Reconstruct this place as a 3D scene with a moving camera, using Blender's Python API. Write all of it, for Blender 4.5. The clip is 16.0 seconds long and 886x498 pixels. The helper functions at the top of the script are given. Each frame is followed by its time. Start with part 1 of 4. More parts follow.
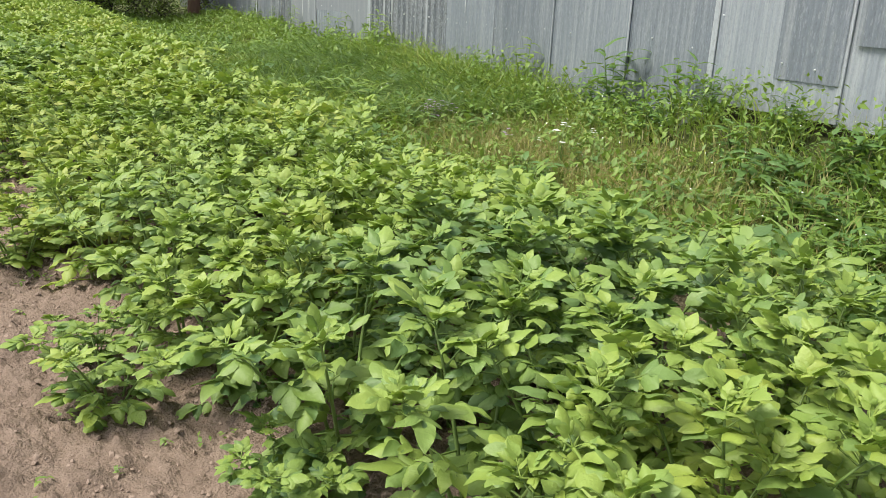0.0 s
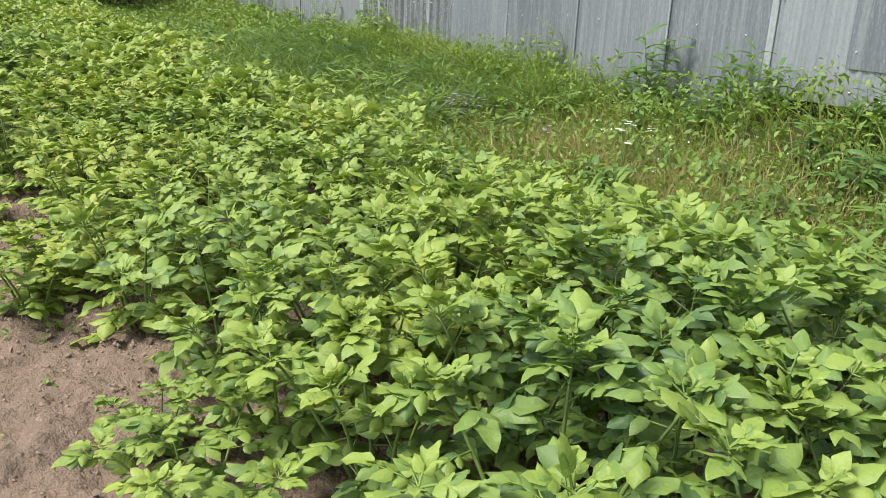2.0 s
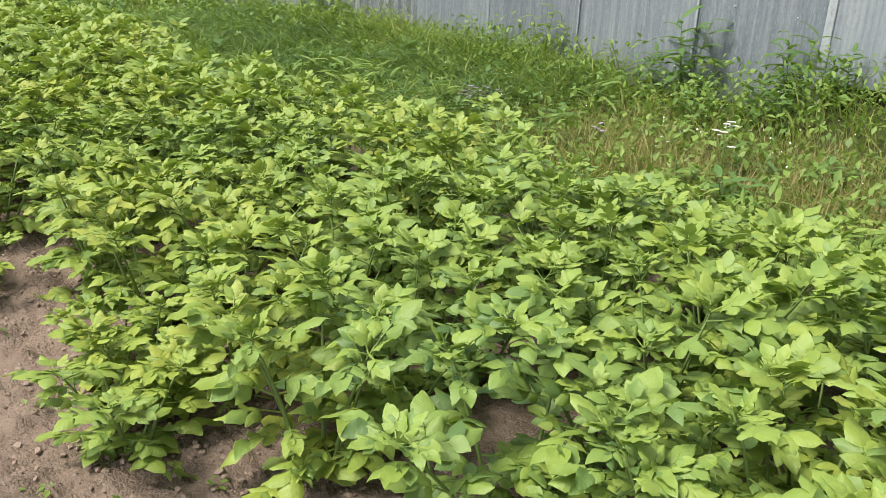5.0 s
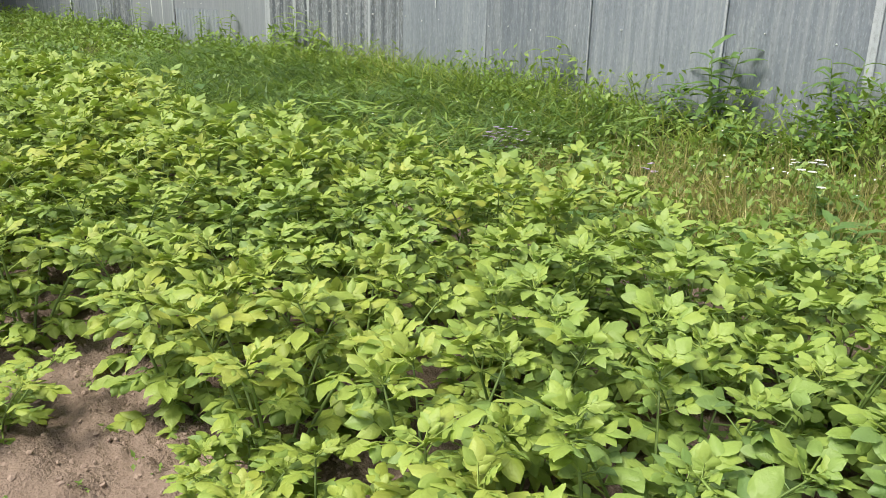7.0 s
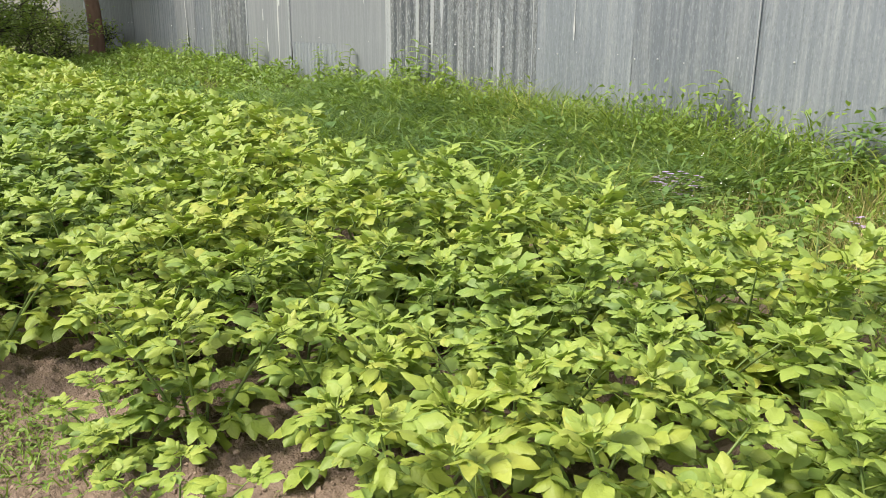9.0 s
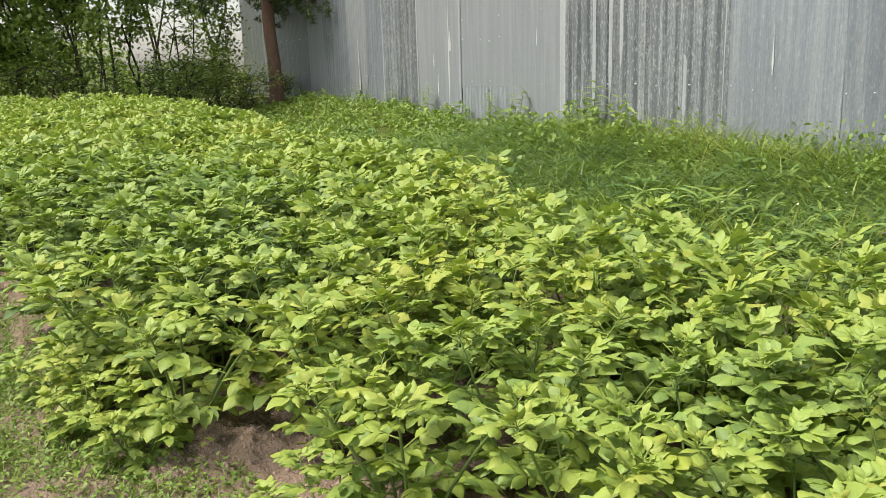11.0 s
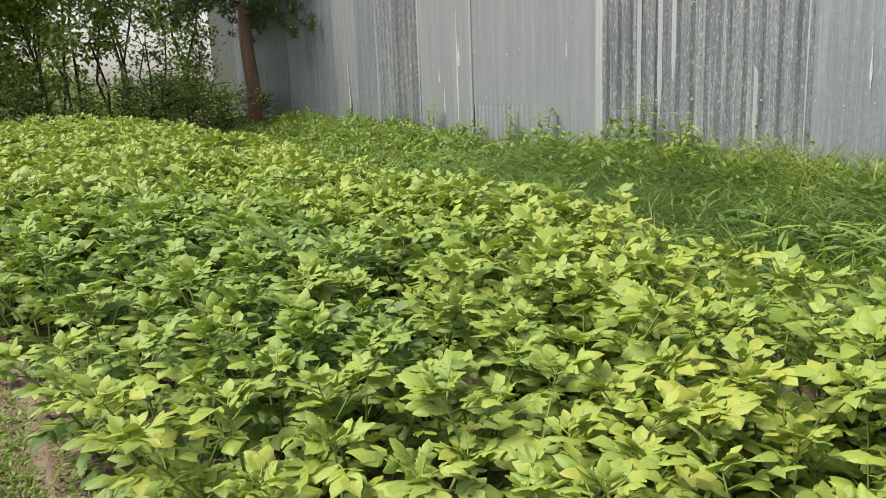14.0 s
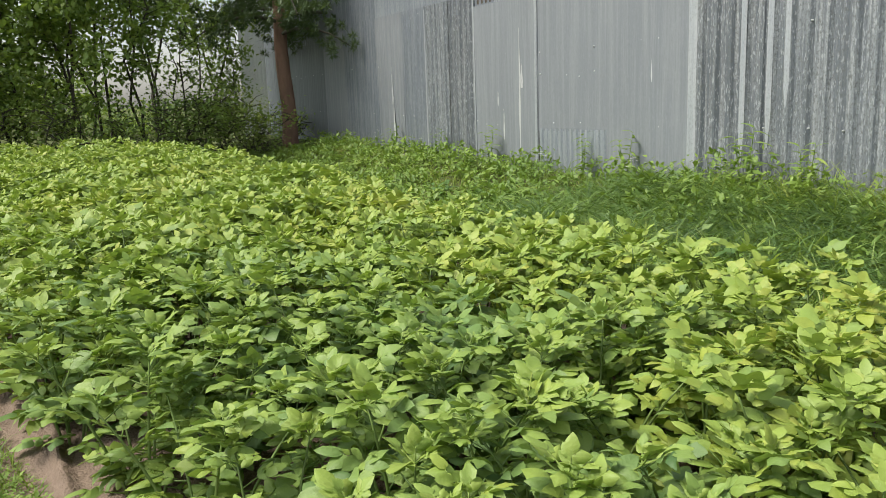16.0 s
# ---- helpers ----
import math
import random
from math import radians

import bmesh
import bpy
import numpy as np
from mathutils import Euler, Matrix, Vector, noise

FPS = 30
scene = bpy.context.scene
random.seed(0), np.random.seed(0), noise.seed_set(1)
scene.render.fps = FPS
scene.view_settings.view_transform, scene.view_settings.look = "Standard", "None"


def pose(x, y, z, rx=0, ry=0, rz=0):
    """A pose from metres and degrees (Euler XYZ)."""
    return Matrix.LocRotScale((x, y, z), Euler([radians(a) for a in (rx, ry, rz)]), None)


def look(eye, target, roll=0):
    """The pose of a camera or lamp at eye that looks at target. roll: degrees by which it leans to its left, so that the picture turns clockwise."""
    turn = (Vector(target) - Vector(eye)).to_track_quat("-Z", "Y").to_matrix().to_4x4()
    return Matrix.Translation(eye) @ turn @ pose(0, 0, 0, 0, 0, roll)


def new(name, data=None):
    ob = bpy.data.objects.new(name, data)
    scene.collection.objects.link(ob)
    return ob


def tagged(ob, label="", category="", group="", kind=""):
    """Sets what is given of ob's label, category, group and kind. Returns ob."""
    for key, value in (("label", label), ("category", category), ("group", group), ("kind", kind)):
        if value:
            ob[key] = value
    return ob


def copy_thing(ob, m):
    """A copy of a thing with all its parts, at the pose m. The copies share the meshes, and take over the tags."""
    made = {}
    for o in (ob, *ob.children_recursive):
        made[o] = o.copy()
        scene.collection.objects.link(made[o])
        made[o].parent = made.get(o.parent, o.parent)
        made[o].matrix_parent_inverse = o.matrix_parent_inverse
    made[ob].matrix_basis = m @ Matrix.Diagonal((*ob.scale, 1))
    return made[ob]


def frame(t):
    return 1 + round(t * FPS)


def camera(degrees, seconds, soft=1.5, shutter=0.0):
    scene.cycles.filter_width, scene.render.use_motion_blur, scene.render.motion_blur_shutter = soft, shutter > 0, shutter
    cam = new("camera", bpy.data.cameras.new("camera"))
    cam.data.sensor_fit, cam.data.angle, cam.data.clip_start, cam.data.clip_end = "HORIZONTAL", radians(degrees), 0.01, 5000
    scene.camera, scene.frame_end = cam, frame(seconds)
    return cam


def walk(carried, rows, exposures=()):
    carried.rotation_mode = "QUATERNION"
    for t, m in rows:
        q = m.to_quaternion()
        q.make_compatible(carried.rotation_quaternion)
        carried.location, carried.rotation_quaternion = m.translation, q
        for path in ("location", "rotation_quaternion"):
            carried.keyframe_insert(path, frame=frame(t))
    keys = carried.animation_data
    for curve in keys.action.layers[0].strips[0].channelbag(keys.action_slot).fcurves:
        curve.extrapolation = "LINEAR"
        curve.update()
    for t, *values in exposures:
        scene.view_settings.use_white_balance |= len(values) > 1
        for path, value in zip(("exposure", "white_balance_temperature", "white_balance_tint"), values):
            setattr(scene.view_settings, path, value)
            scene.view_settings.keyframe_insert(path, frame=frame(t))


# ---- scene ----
cam = camera(57.3, 16.0, soft=0.8)
PATH = [
    (0, (2.259, 1.072, 1.438), (0.574, 1.967, 0.838), 2.6),
    (0.5, (2.082, 0.992, 1.421), (0.397, 1.887, 0.82), 3.2),
    (1, (1.896, 0.901, 1.416), (0.237, 1.844, 0.817), 3.7),
    (1.5, (1.638, 0.891, 1.39), (-0.003, 1.856, 0.777), 3.2),
    (2, (1.344, 0.866, 1.409), (-0.289, 1.833, 0.779), 2.4),
    (2.5, (1.085, 0.732, 1.398), (-0.528, 1.722, 0.752), 3.1),
    (3, (0.855, 0.618, 1.4), (-0.718, 1.669, 0.752), 2.4),
    (3.5, (0.598, 0.546, 1.374), (-0.963, 1.604, 0.71), 2.8),
    (3.7, (0.505, 0.523, 1.376), (-1.05, 1.586, 0.706), 2.8),
    (5.8, (-0.556, 0.343, 1.367), (-1.966, 1.592, 0.695), 2.7),
    (6, (-0.65, 0.318, 1.364), (-2.058, 1.57, 0.693), 2.5),
    (6.5, (-0.868, 0.21, 1.393), (-2.232, 1.534, 0.771), 1.3),
    (7, (-1.064, 0.226, 1.378), (-2.435, 1.549, 0.773), 1.3),
    (7.5, (-1.275, 0.296, 1.385), (-2.706, 1.573, 0.818), 0.5),
    (8, (-1.454, 0.283, 1.381), (-2.948, 1.487, 0.817), 1.0),
    (8.5, (-1.674, 0.223, 1.393), (-3.173, 1.425, 0.841), 0.6),
    (9, (-1.837, 0.22, 1.389), (-3.359, 1.4, 0.846), 0.5),
    (9.5, (-1.978, 0.267, 1.407), (-3.63, 1.276, 0.906), -0.4),
    (10, (-2.052, 0.28, 1.417), (-3.78, 1.177, 0.959), -0.9),
    (10.2, (-2.07, 0.269, 1.417), (-3.83, 1.107, 0.973), -1.3),
    (12.3, (-2.852, 0.165, 1.378), (-4.558, 1.106, 0.927), -2.6),
    (12.5, (-2.965, 0.169, 1.397), (-4.696, 1.07, 0.956), -3.2),
    (13, (-3.221, 0.131, 1.408), (-4.985, 0.971, 0.983), -2.9),
    (13.5, (-3.464, 0.006, 1.439), (-5.193, 0.925, 1.028), -2.8),
    (14, (-3.687, -0.054, 1.438), (-5.384, 0.921, 1.023), -2.2),
    (14.5, (-3.994, -0.026, 1.479), (-5.705, 0.927, 1.075), -2.6),
    (15, (-4.255, -0.027, 1.487), (-5.991, 0.886, 1.095), -2.4),
    (15.5, (-4.569, -0.128, 1.532), (-6.298, 0.808, 1.165), -3.3),
    (16, (-4.846, -0.232, 1.523), (-6.561, 0.728, 1.153), -2.0),
]
walk(cam, [(t, look(eye, target, roll)) for t, eye, target, roll in PATH],
     exposures=[(0.0, 0.72, 6650, 8), (6.5, 0.70, 6650, 8), (7.5, 0.82, 6900, 9), (8.0, 0.80, 7010, 9), (9.0, 0.88, 7060, 10), (10.0, 0.76, 6960, 10), (12.5, 0.88, 7060, 10), (13.5, 0.62, 6960, 10), (14.5, 0.74, 7010, 10), (15.5, 0.48, 6710, 8), (16.0, 0.62, 6710, 8)])

# ---- world, sun, exposure ----
world = bpy.data.worlds.new("overcast_sky")
scene.world = world
world.use_nodes = True
wn = world.node_tree.nodes
wl = world.node_tree.links
sky = wn.new("ShaderNodeTexSky")
sky.sky_type = "NISHITA"
sky.sun_disc = False
sky.sun_elevation = radians(58)
sky.sun_rotation = radians(194)
sky.air_density = 1.0
sky.dust_density = 2.0
sky.ozone_density = 1.0
cloud = wn.new("ShaderNodeHueSaturation")
cloud.inputs["Saturation"].default_value = 0.4
wl.new(sky.outputs["Color"], cloud.inputs["Color"])
wl.new(cloud.outputs["Color"], wn["Background"].inputs["Color"])
wn["Background"].inputs["Strength"].default_value = 0.125

sun_data = bpy.data.lights.new("sun", "SUN")
sun_data.energy = 2.8
sun_data.angle = radians(22)
sun_data.color = (1.0, 0.955, 0.87)
sun = new("sun", sun_data)
sun.matrix_world = look((-8 - 2.5, -10.2, 16.8), (-8, 0, 0))


# ---- small helpers ----
def part(name, me, material, parent, label=""):
    if isinstance(me, bmesh.types.BMesh):
        bm, me = me, bpy.data.meshes.new(name)
        bm.to_mesh(me)
        bm.free()
    ob = new(name, me)
    if material is not None and not me.materials:
        me.materials.append(material)
    ob.parent = parent
    if label:
        ob["label"] = label
    return ob


def mesh_np(name, verts, tris, smooth=True, uv=None):
    """A triangle mesh from arrays."""
    verts, tris = np.asarray(verts, np.float32), np.asarray(tris, np.int32)
    me = bpy.data.meshes.new(name)
    me.vertices.add(len(verts))
    me.vertices.foreach_set("co", verts.ravel())
    me.loops.add(tris.size)
    me.loops.foreach_set("vertex_index", tris.ravel())
    me.polygons.add(len(tris))
    me.polygons.foreach_set("loop_start", np.arange(0, tris.size, 3, dtype=np.int32))
    me.polygons.foreach_set("use_smooth", np.full(len(tris), smooth))
    if uv is not None:
        layer = me.uv_layers.new(name="UVMap")
        layer.data.foreach_set("uv", np.asarray(uv, np.float32)[tris.ravel()].ravel())
    me.update(calc_edges=True)
    return me


class Heap:
    """Gathers pieces of geometry into arrays."""

    def __init__(self):
        self.v, self.f, self.uv, self.n = [], [], [], 0

    def add(self, v, f, uv=None):
        v = np.asarray(v, float)
        self.v.append(v)
        self.f.append(np.asarray(f, int) + self.n)
        self.uv.append(np.zeros((len(v), 2)) if uv is None else np.asarray(uv, float))
        self.n += len(v)

    def mesh(self, name, smooth=True):
        return mesh_np(name, np.concatenate(self.v), np.concatenate(self.f), smooth, np.concatenate(self.uv))


def moved(v, m):
    a = np.array(m)
    return np.asarray(v) @ a[:3, :3].T + a[:3, 3]


def tube(points, radii, sides=5):
    """A tapered tube along points: verts and triangles, closed at the tip."""
    pts = [Vector(p) for p in points]
    v, f = [], []
    for i, p in enumerate(pts):
        d = (pts[min(i + 1, len(pts) - 1)] - pts[max(i - 1, 0)]).normalized()
        a = d.orthogonal().normalized()
        b = d.cross(a)
        for k in range(sides):
            w = 2 * math.pi * k / sides
            v.append(tuple(p + (a * math.cos(w) + b * math.sin(w)) * radii[i]))
    for i in range(len(pts) - 1):
        for k in range(sides):
            q, r = i * sides + k, i * sides + (k + 1) % sides
            f += [(q, r, r + sides), (q, r + sides, q + sides)]
    v.append(tuple(pts[-1]))
    top = (len(pts) - 1) * sides
    f += [(top + k, top + (k + 1) % sides, len(v) - 1) for k in range(sides)]
    return np.array(v), np.array(f)


def smoothstep(a, b, x):
    t = np.clip((np.asarray(x, float) - a) / (b - a), 0, 1)
    return t * t * (3 - 2 * t)


def ground_z(x, y):
    """The lie of the land: it climbs slowly along the field and towards the wall."""
    x, y = np.asarray(x, float), np.asarray(y, float)
    along = 0.034 * np.clip(-x - 4.5, 0, 18) * smoothstep(-3.6, -1.0, y + 0.06 * (x + 8))
    along = along * (0.35 + 0.65 * smoothstep(-4.5, -9, x)) * (1 - 0.45 * smoothstep(2.6, 4.6, y))
    bank = 0.22 * smoothstep(5.3, 6.5, y) * smoothstep(-3.9, -3.0, x)
    return along + bank + 0.2 * smoothstep(4.6, 6.6, y) + 0.06 * smoothstep(0.9, 1.6, y - front_y(x) + 1.2)


FRONT_X = [-20.0, -8.4, -7.2, -6.4, -5.7, -5.25, -4.95, -4.4, -3.9, -3.6, -3.2, -2.6, -2.2, -1.8, -1.2, -0.3, 0.4, 4.0]
FRONT_Y = [-2.2, -0.16, 0.20, 0.32, 0.40, 0.55, 0.84, 0.97, 1.08, 1.22, 1.18, 1.24, 1.15, 1.24, 1.36, 1.62, 1.78, 2.66]
BACK_X = [-18.0, -16.0, -11.4, -9.2, -7.6, -6.5, -5.3, -4.8, -4.1, -2.7, -1.8, -0.2, 4.0]
BACK_Y = [2.1, 2.35, 2.58, 2.80, 2.90, 2.78, 2.84, 3.02, 3.36, 3.44, 3.56, 3.82, 3.9]


def front_y(x):
    return np.interp(x, FRONT_X, FRONT_Y)


def back_y(x):
    return np.interp(x, BACK_X, BACK_Y)


# ---- materials ----
def material(name):
    mat = bpy.data.materials.new(name)
    mat.use_nodes = True
    return mat, mat.node_tree.nodes, mat.node_tree.links, mat.node_tree.nodes["Principled BSDF"]


def ramp_of(nodes, stops):
    r = nodes.new("ShaderNodeValToRGB")
    while len(r.color_ramp.elements) < len(stops):
        r.color_ramp.elements.new(0.5)
    for e, (p, c) in zip(r.color_ramp.elements, stops):
        e.position, e.color = p, (*c, 1)
    return r


def maths(nodes, links, op, a, b=None, c=None):
    n = nodes.new("ShaderNodeMath")
    n.operation = op
    for i, v in enumerate((a, b, c)):
        if v is None:
            continue
        if isinstance(v, (int, float)):
            n.inputs[i].default_value = v
        else:
            links.new(v, n.inputs[i])
    return n.outputs[0]


def noise_tex(nodes, links, scale, detail=4.0, stretch=None, rough=0.55):
    n = nodes.new("ShaderNodeTexNoise")
    n.inputs["Scale"].default_value, n.inputs["Detail"].default_value, n.inputs["Roughness"].default_value = scale, detail, rough
    co = nodes.new("ShaderNodeNewGeometry")
    if stretch:
        m = nodes.new("ShaderNodeMapping")
        m.inputs["Scale"].default_value = stretch
        links.new(co.outputs["Position"], m.inputs["Vector"])
        links.new(m.outputs["Vector"], n.inputs["Vector"])
    else:
        links.new(co.outputs["Position"], n.inputs["Vector"])
    return n.outputs["Fac"]


def mixed(nodes, links, fac, a, b, blend="MIX"):
    n = nodes.new("ShaderNodeMix")
    n.data_type, n.blend_type = "RGBA", blend
    for key, v in (("Factor", fac), ("A", a), ("B", b)):
        sock = [s for s in n.inputs if s.name == key and s.type == ("VALUE" if key == "Factor" else "RGBA")][0]
        if isinstance(v, (int, float)):
            sock.default_value = v
        elif isinstance(v, tuple):
            sock.default_value = (*v, 1)
        else:
            links.new(v, sock)
    return [s for s in n.outputs if s.type == "RGBA"][0]


def bumped(nodes, links, height, strength, distance, shader):
    b = nodes.new("ShaderNodeBump")
    b.inputs["Strength"].default_value, b.inputs["Distance"].default_value = strength, distance
    links.new(height, b.inputs["Height"])
    links.new(b.outputs["Normal"], shader.inputs["Normal"])


def leaf_material(name, stops, veined=True, rough=0.54, through_light=0.26, patch=1.3, paler=0.0, tone=()):
    mat, nd, lk, bsdf = material(name)
    info, geo = nd.new("ShaderNodeObjectInfo"), nd.new("ShaderNodeNewGeometry")
    broad = noise_tex(nd, lk, patch, 2.0)
    r = maths(nd, lk, "MULTIPLY_ADD", geo.outputs["Random Per Island"], 0.5, maths(nd, lk, "MULTIPLY", info.outputs["Random"], 0.25))
    r = maths(nd, lk, "ADD", r, maths(nd, lk, "MULTIPLY_ADD", broad, 0.9, -0.33))
    if paler:
        # the far end of the field has gone yellower
        sep_x = nd.new("ShaderNodeSeparateXYZ")
        lk.new(geo.outputs["Position"], sep_x.inputs["Vector"])
        turn = nd.new("ShaderNodeMapRange")
        turn.inputs["From Min"].default_value, turn.inputs["From Max"].default_value = 0.3, -4.5
        turn.inputs["To Max"].default_value = paler
        lk.new(sep_x.outputs["X"], turn.inputs["Value"])
        r = maths(nd, lk, "ADD", r, turn.outputs[0])
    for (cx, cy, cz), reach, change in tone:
        # ragged patches round given points: negative turns leaves darker bluish, positive yellower
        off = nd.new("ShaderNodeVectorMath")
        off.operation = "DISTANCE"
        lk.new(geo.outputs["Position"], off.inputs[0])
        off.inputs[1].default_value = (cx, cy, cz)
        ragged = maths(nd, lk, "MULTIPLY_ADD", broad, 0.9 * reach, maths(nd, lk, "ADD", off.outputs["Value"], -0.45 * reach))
        spot = nd.new("ShaderNodeMapRange")
        spot.inputs["From Min"].default_value, spot.inputs["From Max"].default_value = reach, 0.45 * reach
        spot.inputs["To Max"].default_value = change
        lk.new(ragged, spot.inputs["Value"])
        r = maths(nd, lk, "ADD", r, spot.outputs[0])
    ramp = ramp_of(nd, stops)
    lk.new(r, ramp.inputs["Fac"])
    col = ramp.outputs["Color"]
    fine = noise_tex(nd, lk, 60, 3.0)
    col = mixed(nd, lk, maths(nd, lk, "MULTIPLY", fine, 0.35), col, (0.10, 0.17, 0.03), "MIX")
    if veined:
        uv = nd.new("ShaderNodeUVMap")
        sep = nd.new("ShaderNodeSeparateXYZ")
        lk.new(uv.outputs["UV"], sep.inputs["Vector"])
        side = maths(nd, lk, "ABSOLUTE", sep.outputs["Y"])
        bow = maths(nd, lk, "MULTIPLY", maths(nd, lk, "MULTIPLY", side, side), -0.13)
        slant = maths(nd, lk, "ADD", bow, maths(nd, lk, "MULTIPLY_ADD", side, -0.14, sep.outputs["X"]))
        wave = maths(nd, lk, "COSINE", maths(nd, lk, "MULTIPLY", slant, 33.0))
        vein = maths(nd, lk, "POWER", maths(nd, lk, "MULTIPLY_ADD", wave, 0.5, 0.5), 9.0)
        rib = maths(nd, lk, "LESS_THAN", side, 0.06)
        lines = maths(nd, lk, "MAXIMUM", vein, rib)
        col = mixed(nd, lk, maths(nd, lk, "MULTIPLY", lines, 0.04), col, (0.30, 0.42, 0.14))
        quilt = maths(nd, lk, "MULTIPLY_ADD", noise_tex(nd, lk, 80, 3.0), 1.3, maths(nd, lk, "MULTIPLY", wave, -0.025))
        swell = maths(nd, lk, "SUBTRACT", quilt, maths(nd, lk, "MULTIPLY", lines, 0.12))
        bumped(nd, lk, swell, 0.4, 0.004, bsdf)
    lk.new(col, bsdf.inputs["Base Color"])
    bsdf.inputs["Roughness"].default_value = rough
    bsdf.inputs["Specular IOR Level"].default_value = 0.56
    tr = nd.new("ShaderNodeBsdfTranslucent")
    glow = mixed(nd, lk, 0.6, col, (0.34, 0.50, 0.05))
    lk.new(glow, tr.inputs["Color"])
    mix = nd.new("ShaderNodeMixShader")
    mix.inputs["Fac"].default_value = through_light
    lk.new(bsdf.outputs[0], mix.inputs[1])
    lk.new(tr.outputs[0], mix.inputs[2])
    lk.new(mix.outputs[0], nd["Material Output"].inputs["Surface"])
    return mat


TONE_SPOTS = (((-7.6, 0.2, 0.5), 2.0, -0.30), ((-5.9, 1.2, 0.5), 0.8, -0.10), ((0.5, 1.9, 0.4), 1.3, -0.16), ((-1.0, 1.5, 0.4), 1.0, -0.14), ((-1.9, 1.9, 0.45), 0.8, -0.09), ((-0.3, 3.2, 0.5), 1.3, -0.14), ((-5.1, 1.5, 0.6), 0.5, 0.16), ((-6.4, 2.9, 0.6), 1.1, 0.07), ((-9.5, 3.1, 0.8), 1.6, 0.12))
LEAF_OLD = leaf_material("potato_leaf", [(0.0, (0.065, 0.14, 0.055)), (0.28, (0.20, 0.31, 0.085)), (0.62, (0.285, 0.395, 0.078)), (0.92, (0.38, 0.455, 0.075)), (1.0, (0.42, 0.455, 0.078))], paler=0.16, through_light=0.23, tone=TONE_SPOTS)
LEAF_YOUNG = leaf_material("potato_leaf_young", [(0.0, (0.17, 0.29, 0.08)), (0.35, (0.30, 0.42, 0.09)), (0.8, (0.36, 0.46, 0.09)), (1.0, (0.43, 0.475, 0.095))], paler=0.20, through_light=0.24, tone=TONE_SPOTS)
STEM = leaf_material("potato_stem", [(0.0, (0.13, 0.22, 0.05)), (1.0, (0.22, 0.30, 0.09))], veined=False, through_light=0.1)
GRASS = leaf_material("grass_blade", [(0.0, (0.075, 0.14, 0.025)), (0.35, (0.17, 0.27, 0.045)), (0.65, (0.29, 0.38, 0.06)), (0.85, (0.42, 0.43, 0.10)), (1.0, (0.58, 0.47, 0.20))], veined=False, through_light=0.28, patch=0.8)
GRASS_DARK = leaf_material("rank_grass_blade", [(0.0, (0.035, 0.085, 0.025)), (0.45, (0.10, 0.19, 0.045)), (0.8, (0.25, 0.37, 0.08)), (1.0, (0.42, 0.45, 0.14))], veined=False, through_light=0.25, patch=0.8)
DRY = leaf_material("dry_grass", [(0.0, (0.22, 0.23, 0.06)), (0.5, (0.38, 0.31, 0.12)), (1.0, (0.54, 0.43, 0.22))], veined=False, through_light=0.2)
WEED = leaf_material("weed_leaf", [(0.0, (0.065, 0.14, 0.03)), (0.4, (0.17, 0.28, 0.05)), (0.8, (0.29, 0.40, 0.08)), (1.0, (0.40, 0.40, 0.12))], veined=False, patch=0.9)
WEED_DARK = leaf_material("weed_leaf_dark", [(0.0, (0.06, 0.14, 0.04)), (0.6, (0.11, 0.22, 0.055)), (1.0, (0.18, 0.30, 0.07))], patch=0.9)
SHRUB = leaf_material("shrub_leaf", [(0.0, (0.09, 0.16, 0.04)), (0.45, (0.19, 0.29, 0.06)), (0.8, (0.32, 0.41, 0.08)), (1.0, (0.46, 0.48, 0.10))], veined=False, patch=0.5, through_light=0.3)
FAR_LEAF = leaf_material("hedge_leaf", [(0.0, (0.06, 0.12, 0.02)), (0.5, (0.13, 0.20, 0.03)), (1.0, (0.26, 0.31, 0.06))], veined=False, patch=0.25)
NEEDLE = leaf_material("pine_needle", [(0.0, (0.018, 0.042, 0.02)), (0.6, (0.04, 0.075, 0.03)), (1.0, (0.08, 0.11, 0.045))], veined=False, through_light=0.1)


def plain_material(name, a, b, scale=20.0, rough=0.8, bump=0.3, distance=0.003, metal=0.0, stretch=None):
    mat, nd, lk, bsdf = material(name)
    n1, n2 = noise_tex(nd, lk, scale, 6.0, stretch), noise_tex(nd, lk, scale * 0.12, 3.0, stretch)
    f = maths(nd, lk, "MULTIPLY_ADD", n1, 0.9, maths(nd, lk, "MULTIPLY_ADD", n2, 0.9, -0.4))
    lk.new(mixed(nd, lk, f, a, b), bsdf.inputs["Base Color"])
    bsdf.inputs["Roughness"].default_value, bsdf.inputs["Metallic"].default_value = rough, metal
    bumped(nd, lk, n1, bump, distance, bsdf)
    return mat


PETAL_WHITE = plain_material("white_petal", (0.72, 0.74, 0.66), (0.85, 0.85, 0.80), 200, 0.6)
PETAL_PURPLE = plain_material("purple_petal", (0.40, 0.29, 0.50), (0.58, 0.46, 0.66), 200, 0.6)
PINE_BARK = plain_material("pine_bark", (0.13, 0.078, 0.055), (0.31, 0.185, 0.135), 14, 0.9, 0.9, 0.02, stretch=(1, 1, 0.3))
DARK_BARK = plain_material("shrub_bark", (0.03, 0.026, 0.02), (0.08, 0.07, 0.05), 25, 0.9, 0.6, 0.01, stretch=(1, 1, 0.3))
CLOD = plain_material("soil_clod", (0.22, 0.16, 0.125), (0.37, 0.28, 0.225), 45, 0.95, 0.6, 0.006)
